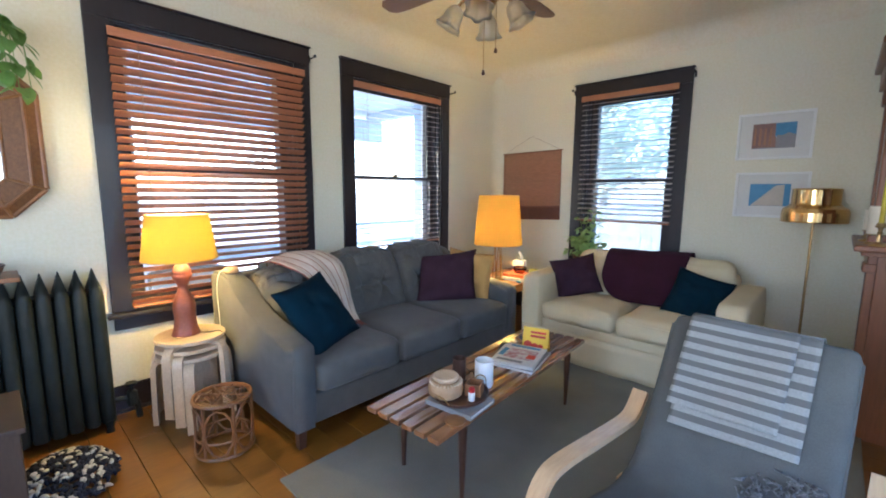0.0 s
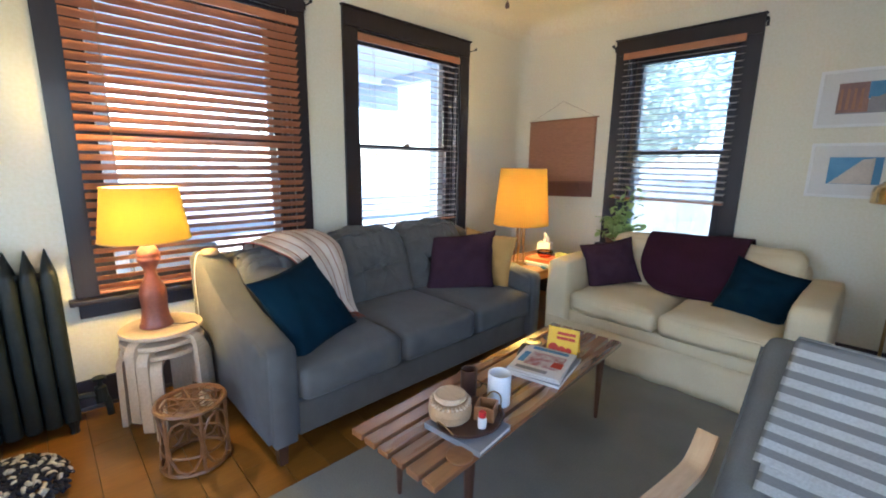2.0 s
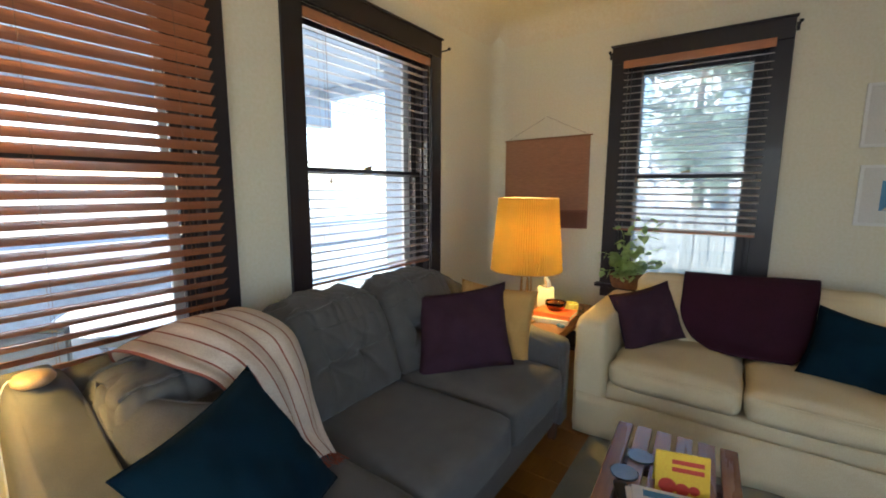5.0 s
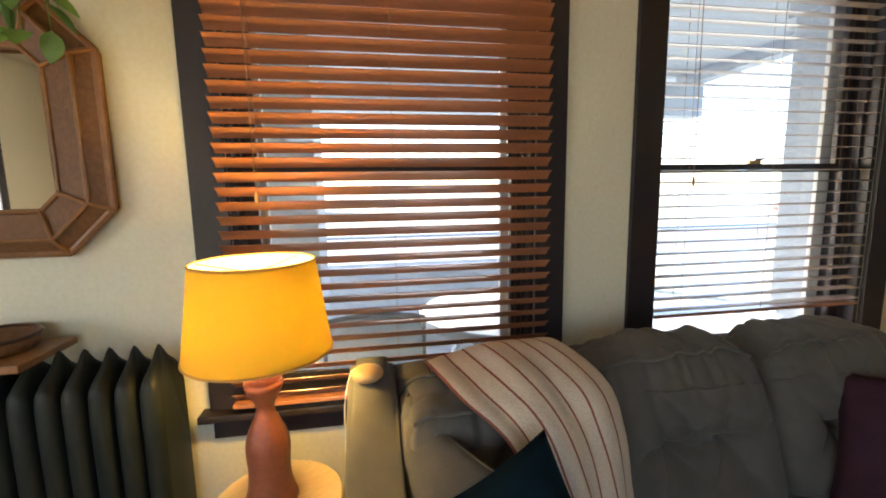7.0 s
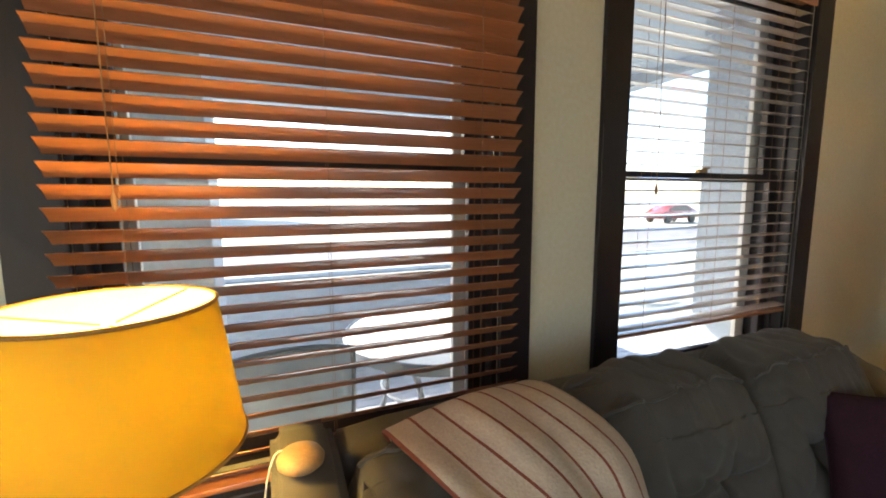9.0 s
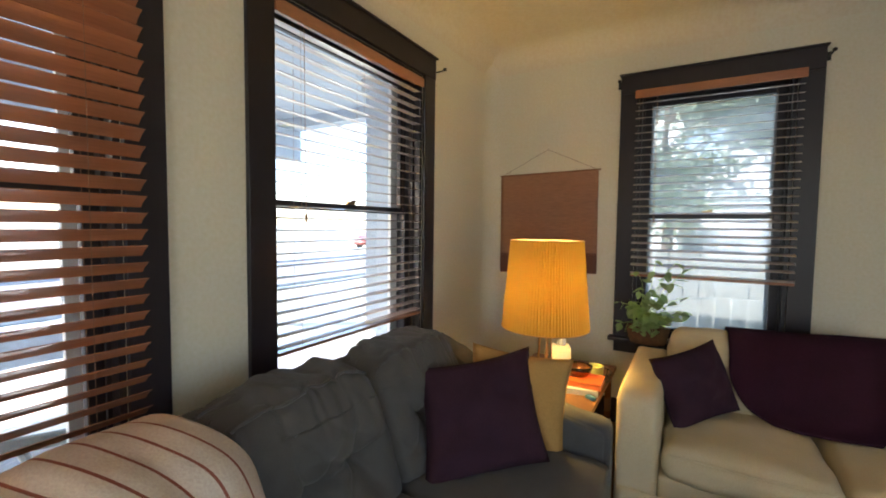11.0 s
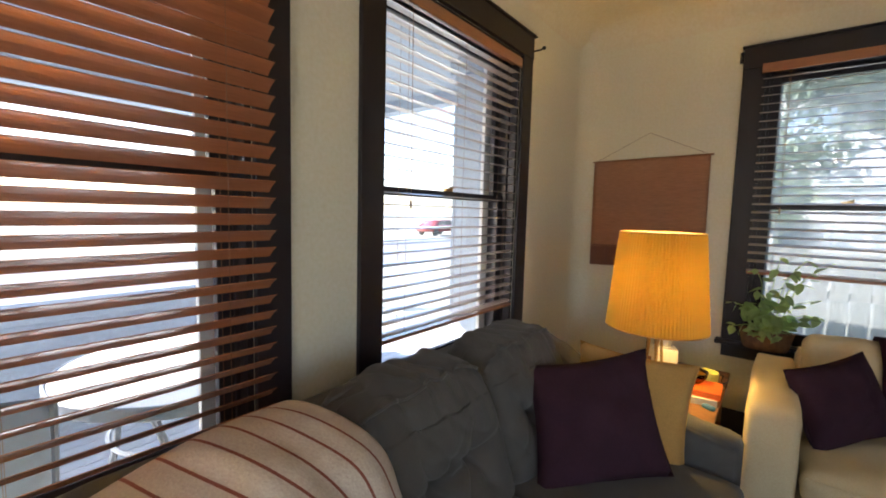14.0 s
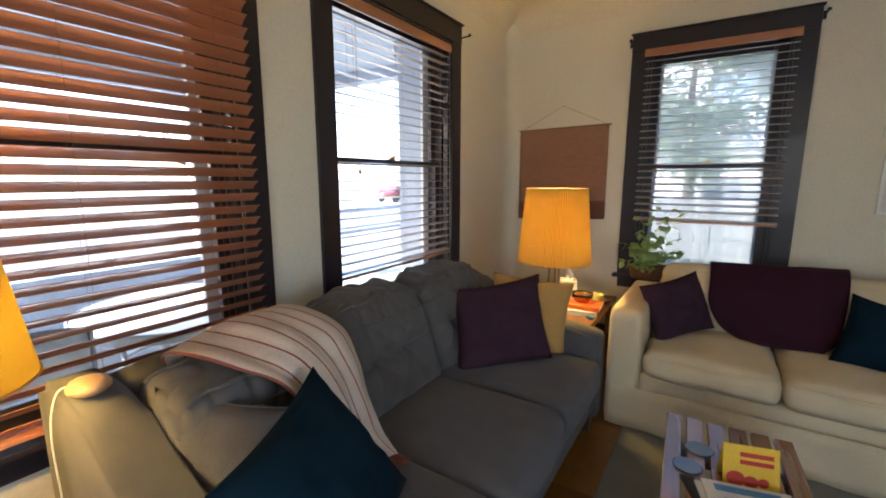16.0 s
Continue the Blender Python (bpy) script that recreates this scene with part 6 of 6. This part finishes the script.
for name, material, count in (("navy_yarn", M["yarn_dark"], 430), ("cream_yarn", M["yarn_light"], 105)):
    bm = B()
    for k in range(count):
        a, q = rnd.uniform(0, 2 * math.pi), math.sqrt(rnd.random())
        x, y = 0.25 * q * math.cos(a), 0.19 * q * math.sin(a)
        z = 0.085 * math.sqrt(max(0.0, 1 - q * q)) + 0.014
        d = Vector((rnd.uniform(-1, 1), rnd.uniform(-1, 1), rnd.uniform(-0.2, 0.4))).normalized() * 0.019
        c = Vector((x, y, z + (0.004 if name[0] == "c" else 0)))
        tube(bm, arc([c - d, c + Vector((0, 0, 0.012)), c + d], 3), [0.004, 0.007, 0.009, 0.010, 0.009, 0.007, 0.004], 6)
    tagged(part(name, bm, material, t, smooth=True), kind="stuff")
t = thing("low_cabinet", pose(-2.18, -0.26, 0), "plain dark brown low wooden cabinet", "cabinet")
bm = B()
box(bm, (0, 0, 0.245), (0.40, 0.46, 0.47), 0.006)
part("body", bm, M["brownbox"], t)
bm = B()
box(bm, (0, 0, 0.492), (0.43, 0.49, 0.024), 0.005)
part("top", bm, M["brownbox"], t)
for x in (-0.17, 0.17):
    for y in (-0.2, 0.2):
        bm = B()
        box(bm, (x, y, 0.005), (0.04, 0.04, 0.01))
        part("foot", bm, M["brownbox"], t)


# ---- ceiling fan ----
def ceiling_fan():
    f = thing("ceiling_fan", pose(-1.27, 1.77, 0), "brown four-blade ceiling fan with tulip glass lights", "fan")
    bm = B()
    lathe(bm, [(0.0, CEIL), (0.075, CEIL), (0.07, CEIL - 0.04), (0.02, CEIL - 0.06), (0.014, CEIL - 0.06), (0.014, 2.56), (0.0, 2.56)], 28)
    part("canopy", bm, M["oldbrass"], f)
    bm = B()
    lathe(bm, [(0.0, 2.57), (0.05, 2.565), (0.10, 2.54), (0.105, 2.47), (0.09, 2.44), (0.05, 2.42), (0.045, 2.36), (0.06, 2.34), (0.055, 2.30), (0.0, 2.29)], 32)
    part("motor", bm, M["oldbrass"], f)
    for k in range(4):
        a = 94 + 90 * k
        m = pose(0, 0, 2.455, 0, 0, a)
        bm = B()
        box(bm, (0.155, 0, 0.0), (0.15, 0.03, 0.008), 0.002, m)
        iron = part("blade_iron", bm, M["oldbrass"], f)
        bm = B()
        pts = [(0.20, -0.052), (0.30, -0.062), (0.60, -0.070), (0.68, -0.062), (0.715, -0.03), (0.715, 0.03), (0.68, 0.062), (0.60, 0.070), (0.30, 0.062), (0.20, 0.052)]
        lo = [bm.verts.new(m @ (pose(0, 0, 0, 10) @ Vector((x, y, -0.003)))) for x, y in pts]
        hi = [bm.verts.new(m @ (pose(0, 0, 0, 10) @ Vector((x, y, 0.003)))) for x, y in pts]
        bm.faces.new(lo[::-1]), bm.faces.new(hi)
        for i in range(len(pts)):
            j = (i + 1) % len(pts)
            bm.faces.new((lo[i], lo[j], hi[j], hi[i]))
        part("blade", bm, M["fanwood"], f)
    for k in range(4):
        a = radians(30 + 90 * k)
        e = Vector((math.cos(a), math.sin(a), 0))
        bm = B()
        tube(bm, arc([e * 0.04 + Vector((0, 0, 2.31)), e * 0.10 + Vector((0, 0, 2.33)), e * 0.135 + Vector((0, 0, 2.30))], 4), 0.008, 8)
        arm = part("light_arm", bm, M["oldbrass"], f)
        bm = B()
        tilt = Matrix.Translation(e * 0.135 + Vector((0, 0, 2.30))) @ Matrix.Rotation(0.5, 4, Vector((-e.y, e.x, 0)) * -1)
        seg = 36
        rings = []
        for r, z, w in ((0.018, 0.0, 0), (0.032, -0.012, 0), (0.046, -0.04, 0.02), (0.048, -0.07, 0.03), (0.055, -0.095, 0.08), (0.068, -0.112, 0.14)):
            rings.append([bm.verts.new(tilt @ Vector((r * (1 + w * math.sin(6 * 2 * math.pi * i / seg)) * math.cos(2 * math.pi * i / seg), r * (1 + w * math.sin(6 * 2 * math.pi * i / seg)) * math.sin(2 * math.pi * i / seg), z))) for i in range(seg)])
        for p0, p1 in zip(rings, rings[1:]):
            for i in range(seg):
                bm.faces.new((p0[i], p0[(i + 1) % seg], p1[(i + 1) % seg], p1[i]))
        part("glass_shade", bm, M["frost"], f, "ruffled frosted glass tulip", smooth=True, thick=0.003)
    for x, y, z in ((0.035, -0.045, 1.945), (0.06, 0.02, 2.06)):
        bm = B()
        tube(bm, [(x, y, 2.31), (x, y, z + 0.03)], 0.0014, 5)
        part("pull_chain", bm, M["oldbrass"], f)
        bm = B()
        lathe(bm, [(0.0, 0.03), (0.004, 0.026), (0.009, 0.012), (0.008, 0.004), (0.0, 0.0)], 12, Matrix.Translation((x, y, z)))
        part("chain_knob", bm, M["darkleg"], f)
    return f


ceiling_fan()


# ---- outside: porch, street and garden ----
GZ = -0.7
bm = B()
box(bm, (0, 0, GZ - 0.5), (1600, 1600, 1.0))
tagged(part("ground", bm, M["snowground"]), "pale dry lawn and paving in bright sun", "ground", kind="structure")
bm = B()
box(bm, (-17.0, 0, GZ + 0.004), (7.0, 400, 0.008))
tagged(part("road", bm, M["roadtar"]), "sunlit asphalt street", "road", kind="structure")
for x in (-13.3, -20.7):
    bm = B()
    box(bm, (x, 0, GZ + 0.06), (0.2, 400, 0.12), 0.02)
    tagged(part("kerb", bm, M["deck"]), "concrete street kerb", "kerb", kind="structure")

PX0, PX1, PY0, PY1, DZ = -5.85, -3.20, -3.6, 4.62, -0.06
t = thing("porch", pose(0, 0, 0), "grey painted front porch with square columns", "porch", kind="structure")
bm = B()
box(bm, ((PX0 + PX1) / 2, (PY0 + PY1) / 2, (GZ + DZ) / 2 - 0.012), (PX1 - PX0, PY1 - PY0, DZ - GZ - 0.024))
part("deck_base", bm, M["porchpaint"], t)
x = PX0
bm = B()
box(bm, (0, 0, -0.012), (0.086, PY1 - PY0, 0.024), 0.003)
me = mesh_of("deck_board", bm, M["deck"])
while x + 0.09 <= PX1:
    part("deck_board", me, None, t, m=pose(x + 0.045, (PY0 + PY1) / 2, DZ))
    x += 0.09
for cx, cy, s in ((-3.43, 3.73, 0.45), (-3.90, 0.545, 0.40), (-5.62, 3.0, 0.36), (-5.62, -2.6, 0.36)):
    bm = B()
    box(bm, (cx, cy, (DZ + 2.5) / 2), (s, s, 2.5 - DZ), 0.008)
    box(bm, (cx, cy, DZ + 0.07), (s + 0.05, s + 0.05, 0.14), 0.008)
    box(bm, (cx, cy, 2.43), (s + 0.05, s + 0.05, 0.12), 0.008)
    part("column", bm, M["porchpaint"], t)
bm = B()
box(bm, (-5.72, (PY0 + PY1) / 2, 2.33), (0.20, PY1 - PY0, 0.34), 0.006)
part("beam", bm, M["porchpaint"], t)
bm = B()
box(bm, ((PX0 + PX1) / 2, 4.53, 2.56), (PX1 - PX0, 0.16, 0.12), 0.006)
part("beam", bm, M["porchpaint"], t)
bm = B()
box(bm, ((PX0 + PX1) / 2 - 0.1, (PY0 + PY1) / 2, 2.68), (PX1 - PX0 + 0.5, PY1 - PY0 + 0.4, 0.12))
part("roof", bm, M["porchpaint"], t)
bm = B()
box(bm, (-5.66, (PY0 + PY1) / 2 - 0.6, 0.26), (0.14, PY1 - PY0 - 1.4, 0.66), 0.006)
box(bm, (-5.66, (PY0 + PY1) / 2 - 0.6, 0.61), (0.22, PY1 - PY0 - 1.4, 0.05), 0.006)
part("parapet", bm, M["porchpaint"], t)


def patio_table(x, y):
    p = thing("patio_table", pose(x, y, DZ), "round patio table with a top whitened for mirrored sky and grey metal legs", "table")
    bm = B()
    lathe(bm, [(0.0, 0.690), (0.525, 0.690), (0.530, 0.696), (0.525, 0.706), (0.0, 0.706)], 56)
    # white paint stands in for the sky mirrored in a glass top
    part("tabletop", bm, M["white"], p)
    bm = B()
    lathe(bm, [(0.505, 0.652), (0.541, 0.652), (0.545, 0.658), (0.545, 0.702), (0.540, 0.708), (0.532, 0.708), (0.532, 0.688), (0.505, 0.688), (0.505, 0.652)], 56)
    part("rim", bm, M["metalgrey"], p, "grey metal table rim")
    for k in range(4):
        a = math.pi * 0.29 + math.pi / 2 * k
        e = Vector((math.cos(a), math.sin(a), 0))
        bm = B()
        tube(bm, arc([e * 0.47 + Vector((0, 0, 0.655)), e * 0.40 + Vector((0, 0, 0.55)), e * 0.33 + Vector((0, 0, 0.40)), e * 0.36 + Vector((0, 0, 0.2)), e * 0.43], 5), 0.017, 8)
        part("leg", bm, M["metalgrey"], p)
    bm = B()
    tube(bm, [(0.335 * math.cos(2 * math.pi * k / 40), 0.335 * math.sin(2 * math.pi * k / 40), 0.40) for k in range(41)], 0.011, 6)
    part("brace_ring", bm, M["metalgrey"], p)


patio_table(-3.97, 1.84)


def patio_chair(x, y):
    """Back towards the house, seat towards the street."""
    c = thing("patio_chair", pose(x, y, DZ), "blue-grey mesh sling patio chair beside the table", "chair")
    bm = B()
    cloth(bm, lambda u, v: Vector((0.035 * math.sin(math.pi * v) - 0.02 + 0.05 * v, (u - 0.5) * 0.50, 0.40 + 0.42 * v - 0.02 * (2 * u - 1) ** 4 * v)), 10, 10)
    part("back_sling", bm, M["sling"], c, smooth=True, thick=0.006)
    bm = B()
    cloth(bm, lambda u, v: Vector((-0.02 - 0.47 * v, (u - 0.5) * 0.50, 0.40 - 0.03 * math.sin(math.pi * v) + 0.03 * v)), 10, 10)
    part("seat_sling", bm, M["sling"], c, smooth=True, thick=0.006)
    for s in (-1, 1):
        bm = B()
        tube(bm, arc([(0.10, s * 0.262, 0.0), (0.03, s * 0.262, 0.22), (-0.01, s * 0.262, 0.42), (0.02, s * 0.262, 0.62), (0.035, s * 0.262, 0.80)], 5), 0.014, 8)
        part("back_leg", bm, M["metalgrey"], c)
        bm = B()
        tube(bm, arc([(-0.46, s * 0.27, 0.0), (-0.47, s * 0.27, 0.3), (-0.44, s * 0.27, 0.60), (-0.30, s * 0.27, 0.635), (0.0, s * 0.27, 0.62)], 5), 0.014, 8)
        part("arm_leg", bm, M["metalgrey"], c)
        bm = B()
        tube(bm, [(-0.49, s * 0.258, 0.425), (-0.01, s * 0.258, 0.40)], 0.012, 8)
        part("seat_rail", bm, M["metalgrey"], c)
    bm = B()
    tube(bm, arc([(0.035, -0.262, 0.79), (0.037, -0.1, 0.815), (0.037, 0.1, 0.815), (0.035, 0.262, 0.79)], 5), 0.014, 8)
    part("top_rail", bm, M["metalgrey"], c)
    return c


patio_chair(-3.66, 1.015)


def house(x, y, w, d, h, turn, wall, label):
    o = thing("house", pose(x, y, GZ, 0, 0, turn), label, "house", "houses across the street")
    bm = B()
    box(bm, (0, 0, h / 2), (d, w, h))
    part("wall", bm, wall, o)
    bm = B()
    pr = [(-d / 2 - 0.4, h), (d / 2 + 0.4, h), (0, h + d * 0.42)]
    lo = [bm.verts.new((a, -w / 2 - 0.4, b)) for a, b in pr]
    hi = [bm.verts.new((a, w / 2 + 0.4, b)) for a, b in pr]
    bm.faces.new(lo), bm.faces.new(hi[::-1])
    for i in range(3):
        bm.faces.new((lo[i], lo[(i + 1) % 3], hi[(i + 1) % 3], hi[i]))
    part("roof", bm, M["roof"], o)
    for z in (1.5, 4.2):
        for k in (-1, 0, 1):
            bm = B()
            yy = k * w * 0.3
            for cy, cz, sy, sz in ((yy - 0.5, z, 0.1, 1.5), (yy + 0.5, z, 0.1, 1.5), (yy, z + 0.7, 0.9, 0.1), (yy, z - 0.7, 0.9, 0.1)):
                box(bm, (d / 2 + 0.03, cy, cz), (0.08, sy, sz))
            win = part("window", bm, M["white"], o)
            bm = B()
            box(bm, (d / 2 + 0.01, yy, z), (0.03, 0.9, 1.3))
            part("pane", bm, M["farpane"], win)
    return o


house(-46, -9, 9, 9, 5.8, 0, M["siding"], "pale two-storey house across the street")
house(2, 19, 11, 8, 5.6, -90, M["siding"], "pale neighbour's house beyond the garden")


def tree(x, y, h, spread, leaves, seed, label, size=0.11):
    o = thing("tree", pose(x, y, GZ), label, "tree", "trees outside")
    rnd = random.Random(seed)
    bm = B()
    trunk = arc([(0, 0, -0.1), (0.1, 0.05, h * 0.25), (-0.05, 0.1, h * 0.55), (0.05, 0, h * 0.85)], 5)
    n = len(trunk)
    tube(bm, trunk, [0.20 * (1 - 0.85 * i / (n - 1)) for i in range(n)], 10)
    ends = []
    for k in range(16):
        b = trunk[int(n * rnd.uniform(0.3, 0.95))]
        a, up = rnd.uniform(0, 2 * math.pi), rnd.uniform(0.1, 0.5)
        L = spread * rnd.uniform(0.5, 1.0)
        pts = arc([b, b + Vector((math.cos(a) * L * 0.4, math.sin(a) * L * 0.4, L * up * 0.6)), b + Vector((math.cos(a + 0.2) * L, math.sin(a + 0.2) * L, L * up))], 4)
        tube(bm, pts, [0.06 * (1 - 0.85 * i / (len(pts) - 1)) for i in range(len(pts))], 6)
        ends += pts[3:]
        for j in range(3):
            q = pts[rnd.randrange(3, len(pts))]
            r = Vector((rnd.uniform(-1, 1), rnd.uniform(-1, 1), rnd.uniform(0, 0.9))) * L * 0.35
            tube(bm, [q, q + r * 0.6 + Vector((0, 0, 0.05)), q + r], [0.02, 0.013, 0.005], 5)
            ends += [q + r * 0.6, q + r]
    part("trunk", bm, M["bark"], o, smooth=True)
    if leaves:
        vs, fs = [], []
        for k in range(leaves):
            c = rnd.choice(ends) + Vector((rnd.gauss(0, 0.28), rnd.gauss(0, 0.28), rnd.gauss(0, 0.22)))
            u = Vector((rnd.uniform(-1, 1), rnd.uniform(-1, 1), rnd.uniform(-0.6, 0.6))).normalized() * size
            v = u.orthogonal().normalized() * size * 0.45
            i = len(vs)
            vs += [c - u, c + v, c + u, c - v]
            fs.append((i, i + 1, i + 2, i + 3))
        me = bpy.data.meshes.new("crown")
        me.from_pydata([tuple(v) for v in vs], [], fs)
        me.materials.append(M["treeleaf"])
        tagged(part("crown", me, None, o, "loose crown of small green leaves"), kind="stuff")
    return o


tree(-2.2, 14.5, 7.5, 3.0, 4200, 21, "leafy green tree in the side garden")
tree(-6.6, 16.0, 8.0, 3.2, 4200, 22, "leafy green tree in the side garden")
tree(1.6, 15.5, 7.5, 3.0, 3800, 23, "leafy green tree in the side garden")
tree(-10.5, 5.6, 6.5, 2.4, 0, 24, "bare street tree with thin branches")
tree(-11.0, -2.5, 6.0, 2.4, 0, 25, "bare street tree with thin branches")

f = thing("garden_fence", pose(0, 7.6, GZ), "pale wooden board fence in the side garden", "fence")
bm = B()
box(bm, (0, 0, 0.90), (0.165, 0.02, 1.80), 0.004)
me = mesh_of("board", bm, M["fencewood"])
for k in range(48):
    part("board", me, None, f, m=pose(-4.6 + k * 0.182, 0, 0))
for z in (0.35, 1.25):
    bm = B()
    box(bm, (-0.32, 0.03, z), (8.7, 0.04, 0.09), 0.004)
    part("rail", bm, M["fencewood"], f)


def parked_car(x, y, paint, label):
    c = thing("car", pose(x, y, GZ + 0.008), label, "car", "parked cars")
    side = [(-2.1, 0.35), (-2.15, 0.75), (-1.5, 0.92), (-0.85, 1.38), (0.75, 1.42), (1.55, 0.98), (2.1, 0.85), (2.15, 0.40)]
    bm = B()
    lo = [bm.verts.new((-0.85, a, b)) for a, b in side]
    hi = [bm.verts.new((0.85, a, b)) for a, b in side]
    bm.faces.new(lo), bm.faces.new(hi[::-1])
    for i in range(8):
        k = (i + 1) % 8
        bm.faces.new((lo[i], lo[k], hi[k], hi[i]))
    bmesh.ops.bevel(bm, geom=bm.edges[:], offset=0.06, segments=2, affect="EDGES")
    part("body", bm, paint, c, smooth=True)
    for s in (-1, 1):
        bm = B()
        vs = [bm.verts.new((s * 0.853, a, b)) for a, b in ((-1.3, 0.95), (-0.8, 1.30), (0.70, 1.34), (1.3, 0.97))]
        vb = [bm.verts.new((s * 0.843, a, b)) for a, b in ((-1.3, 0.95), (-0.8, 1.30), (0.70, 1.34), (1.3, 0.97))]
        bm.faces.new(vs), bm.faces.new(vb[::-1])
        for i in range(4):
            bm.faces.new((vs[i], vs[(i + 1) % 4], vb[(i + 1) % 4], vb[i]))
        part("side_window", bm, M["slate"], c)
        for y0 in (-1.35, 1.3):
            bm = B()
            lathe(bm, [(0.0, -0.1), (0.32, -0.1), (0.33, -0.06), (0.33, 0.06), (0.32, 0.1), (0.0, 0.1)], 24, Matrix.Translation((s * 0.80, y0, 0.33)) @ Matrix.Rotation(math.pi / 2, 4, "Y"))
            part("wheel", bm, M["black"], c)
    return c


parked_car(-26.0, 31.0, M["carpaint"], "small red car parked at the kerb")
parked_car(-19.4, -4.5, M["siding"], "pale grey car parked at the kerb")


# ---- floor planks ----
me_cache = {}
rnd = random.Random(11)
y = YS - 0.015
while y < YN - 0.01:
    x = XW - rnd.uniform(0.0, 1.2)
    while x < XE:
        ln = rnd.choice((1.3, 1.6, 2.0, 2.4))
        a, b = max(x, XW), min(x + ln, XE)
        if b - a > 0.05:
            key = round(b - a, 2)
            if key not in me_cache:
                bm = B()
                box(bm, (0, 0, -0.005), (key - 0.002, 0.1525, 0.010), 0.0014)
                me_cache[key] = mesh_of("plank", bm, M["floor"])
            part("plank", me_cache[key], None, floor, m=pose((a + b) / 2, y + 0.0775, 0.0))
        x += ln
    y += 0.155
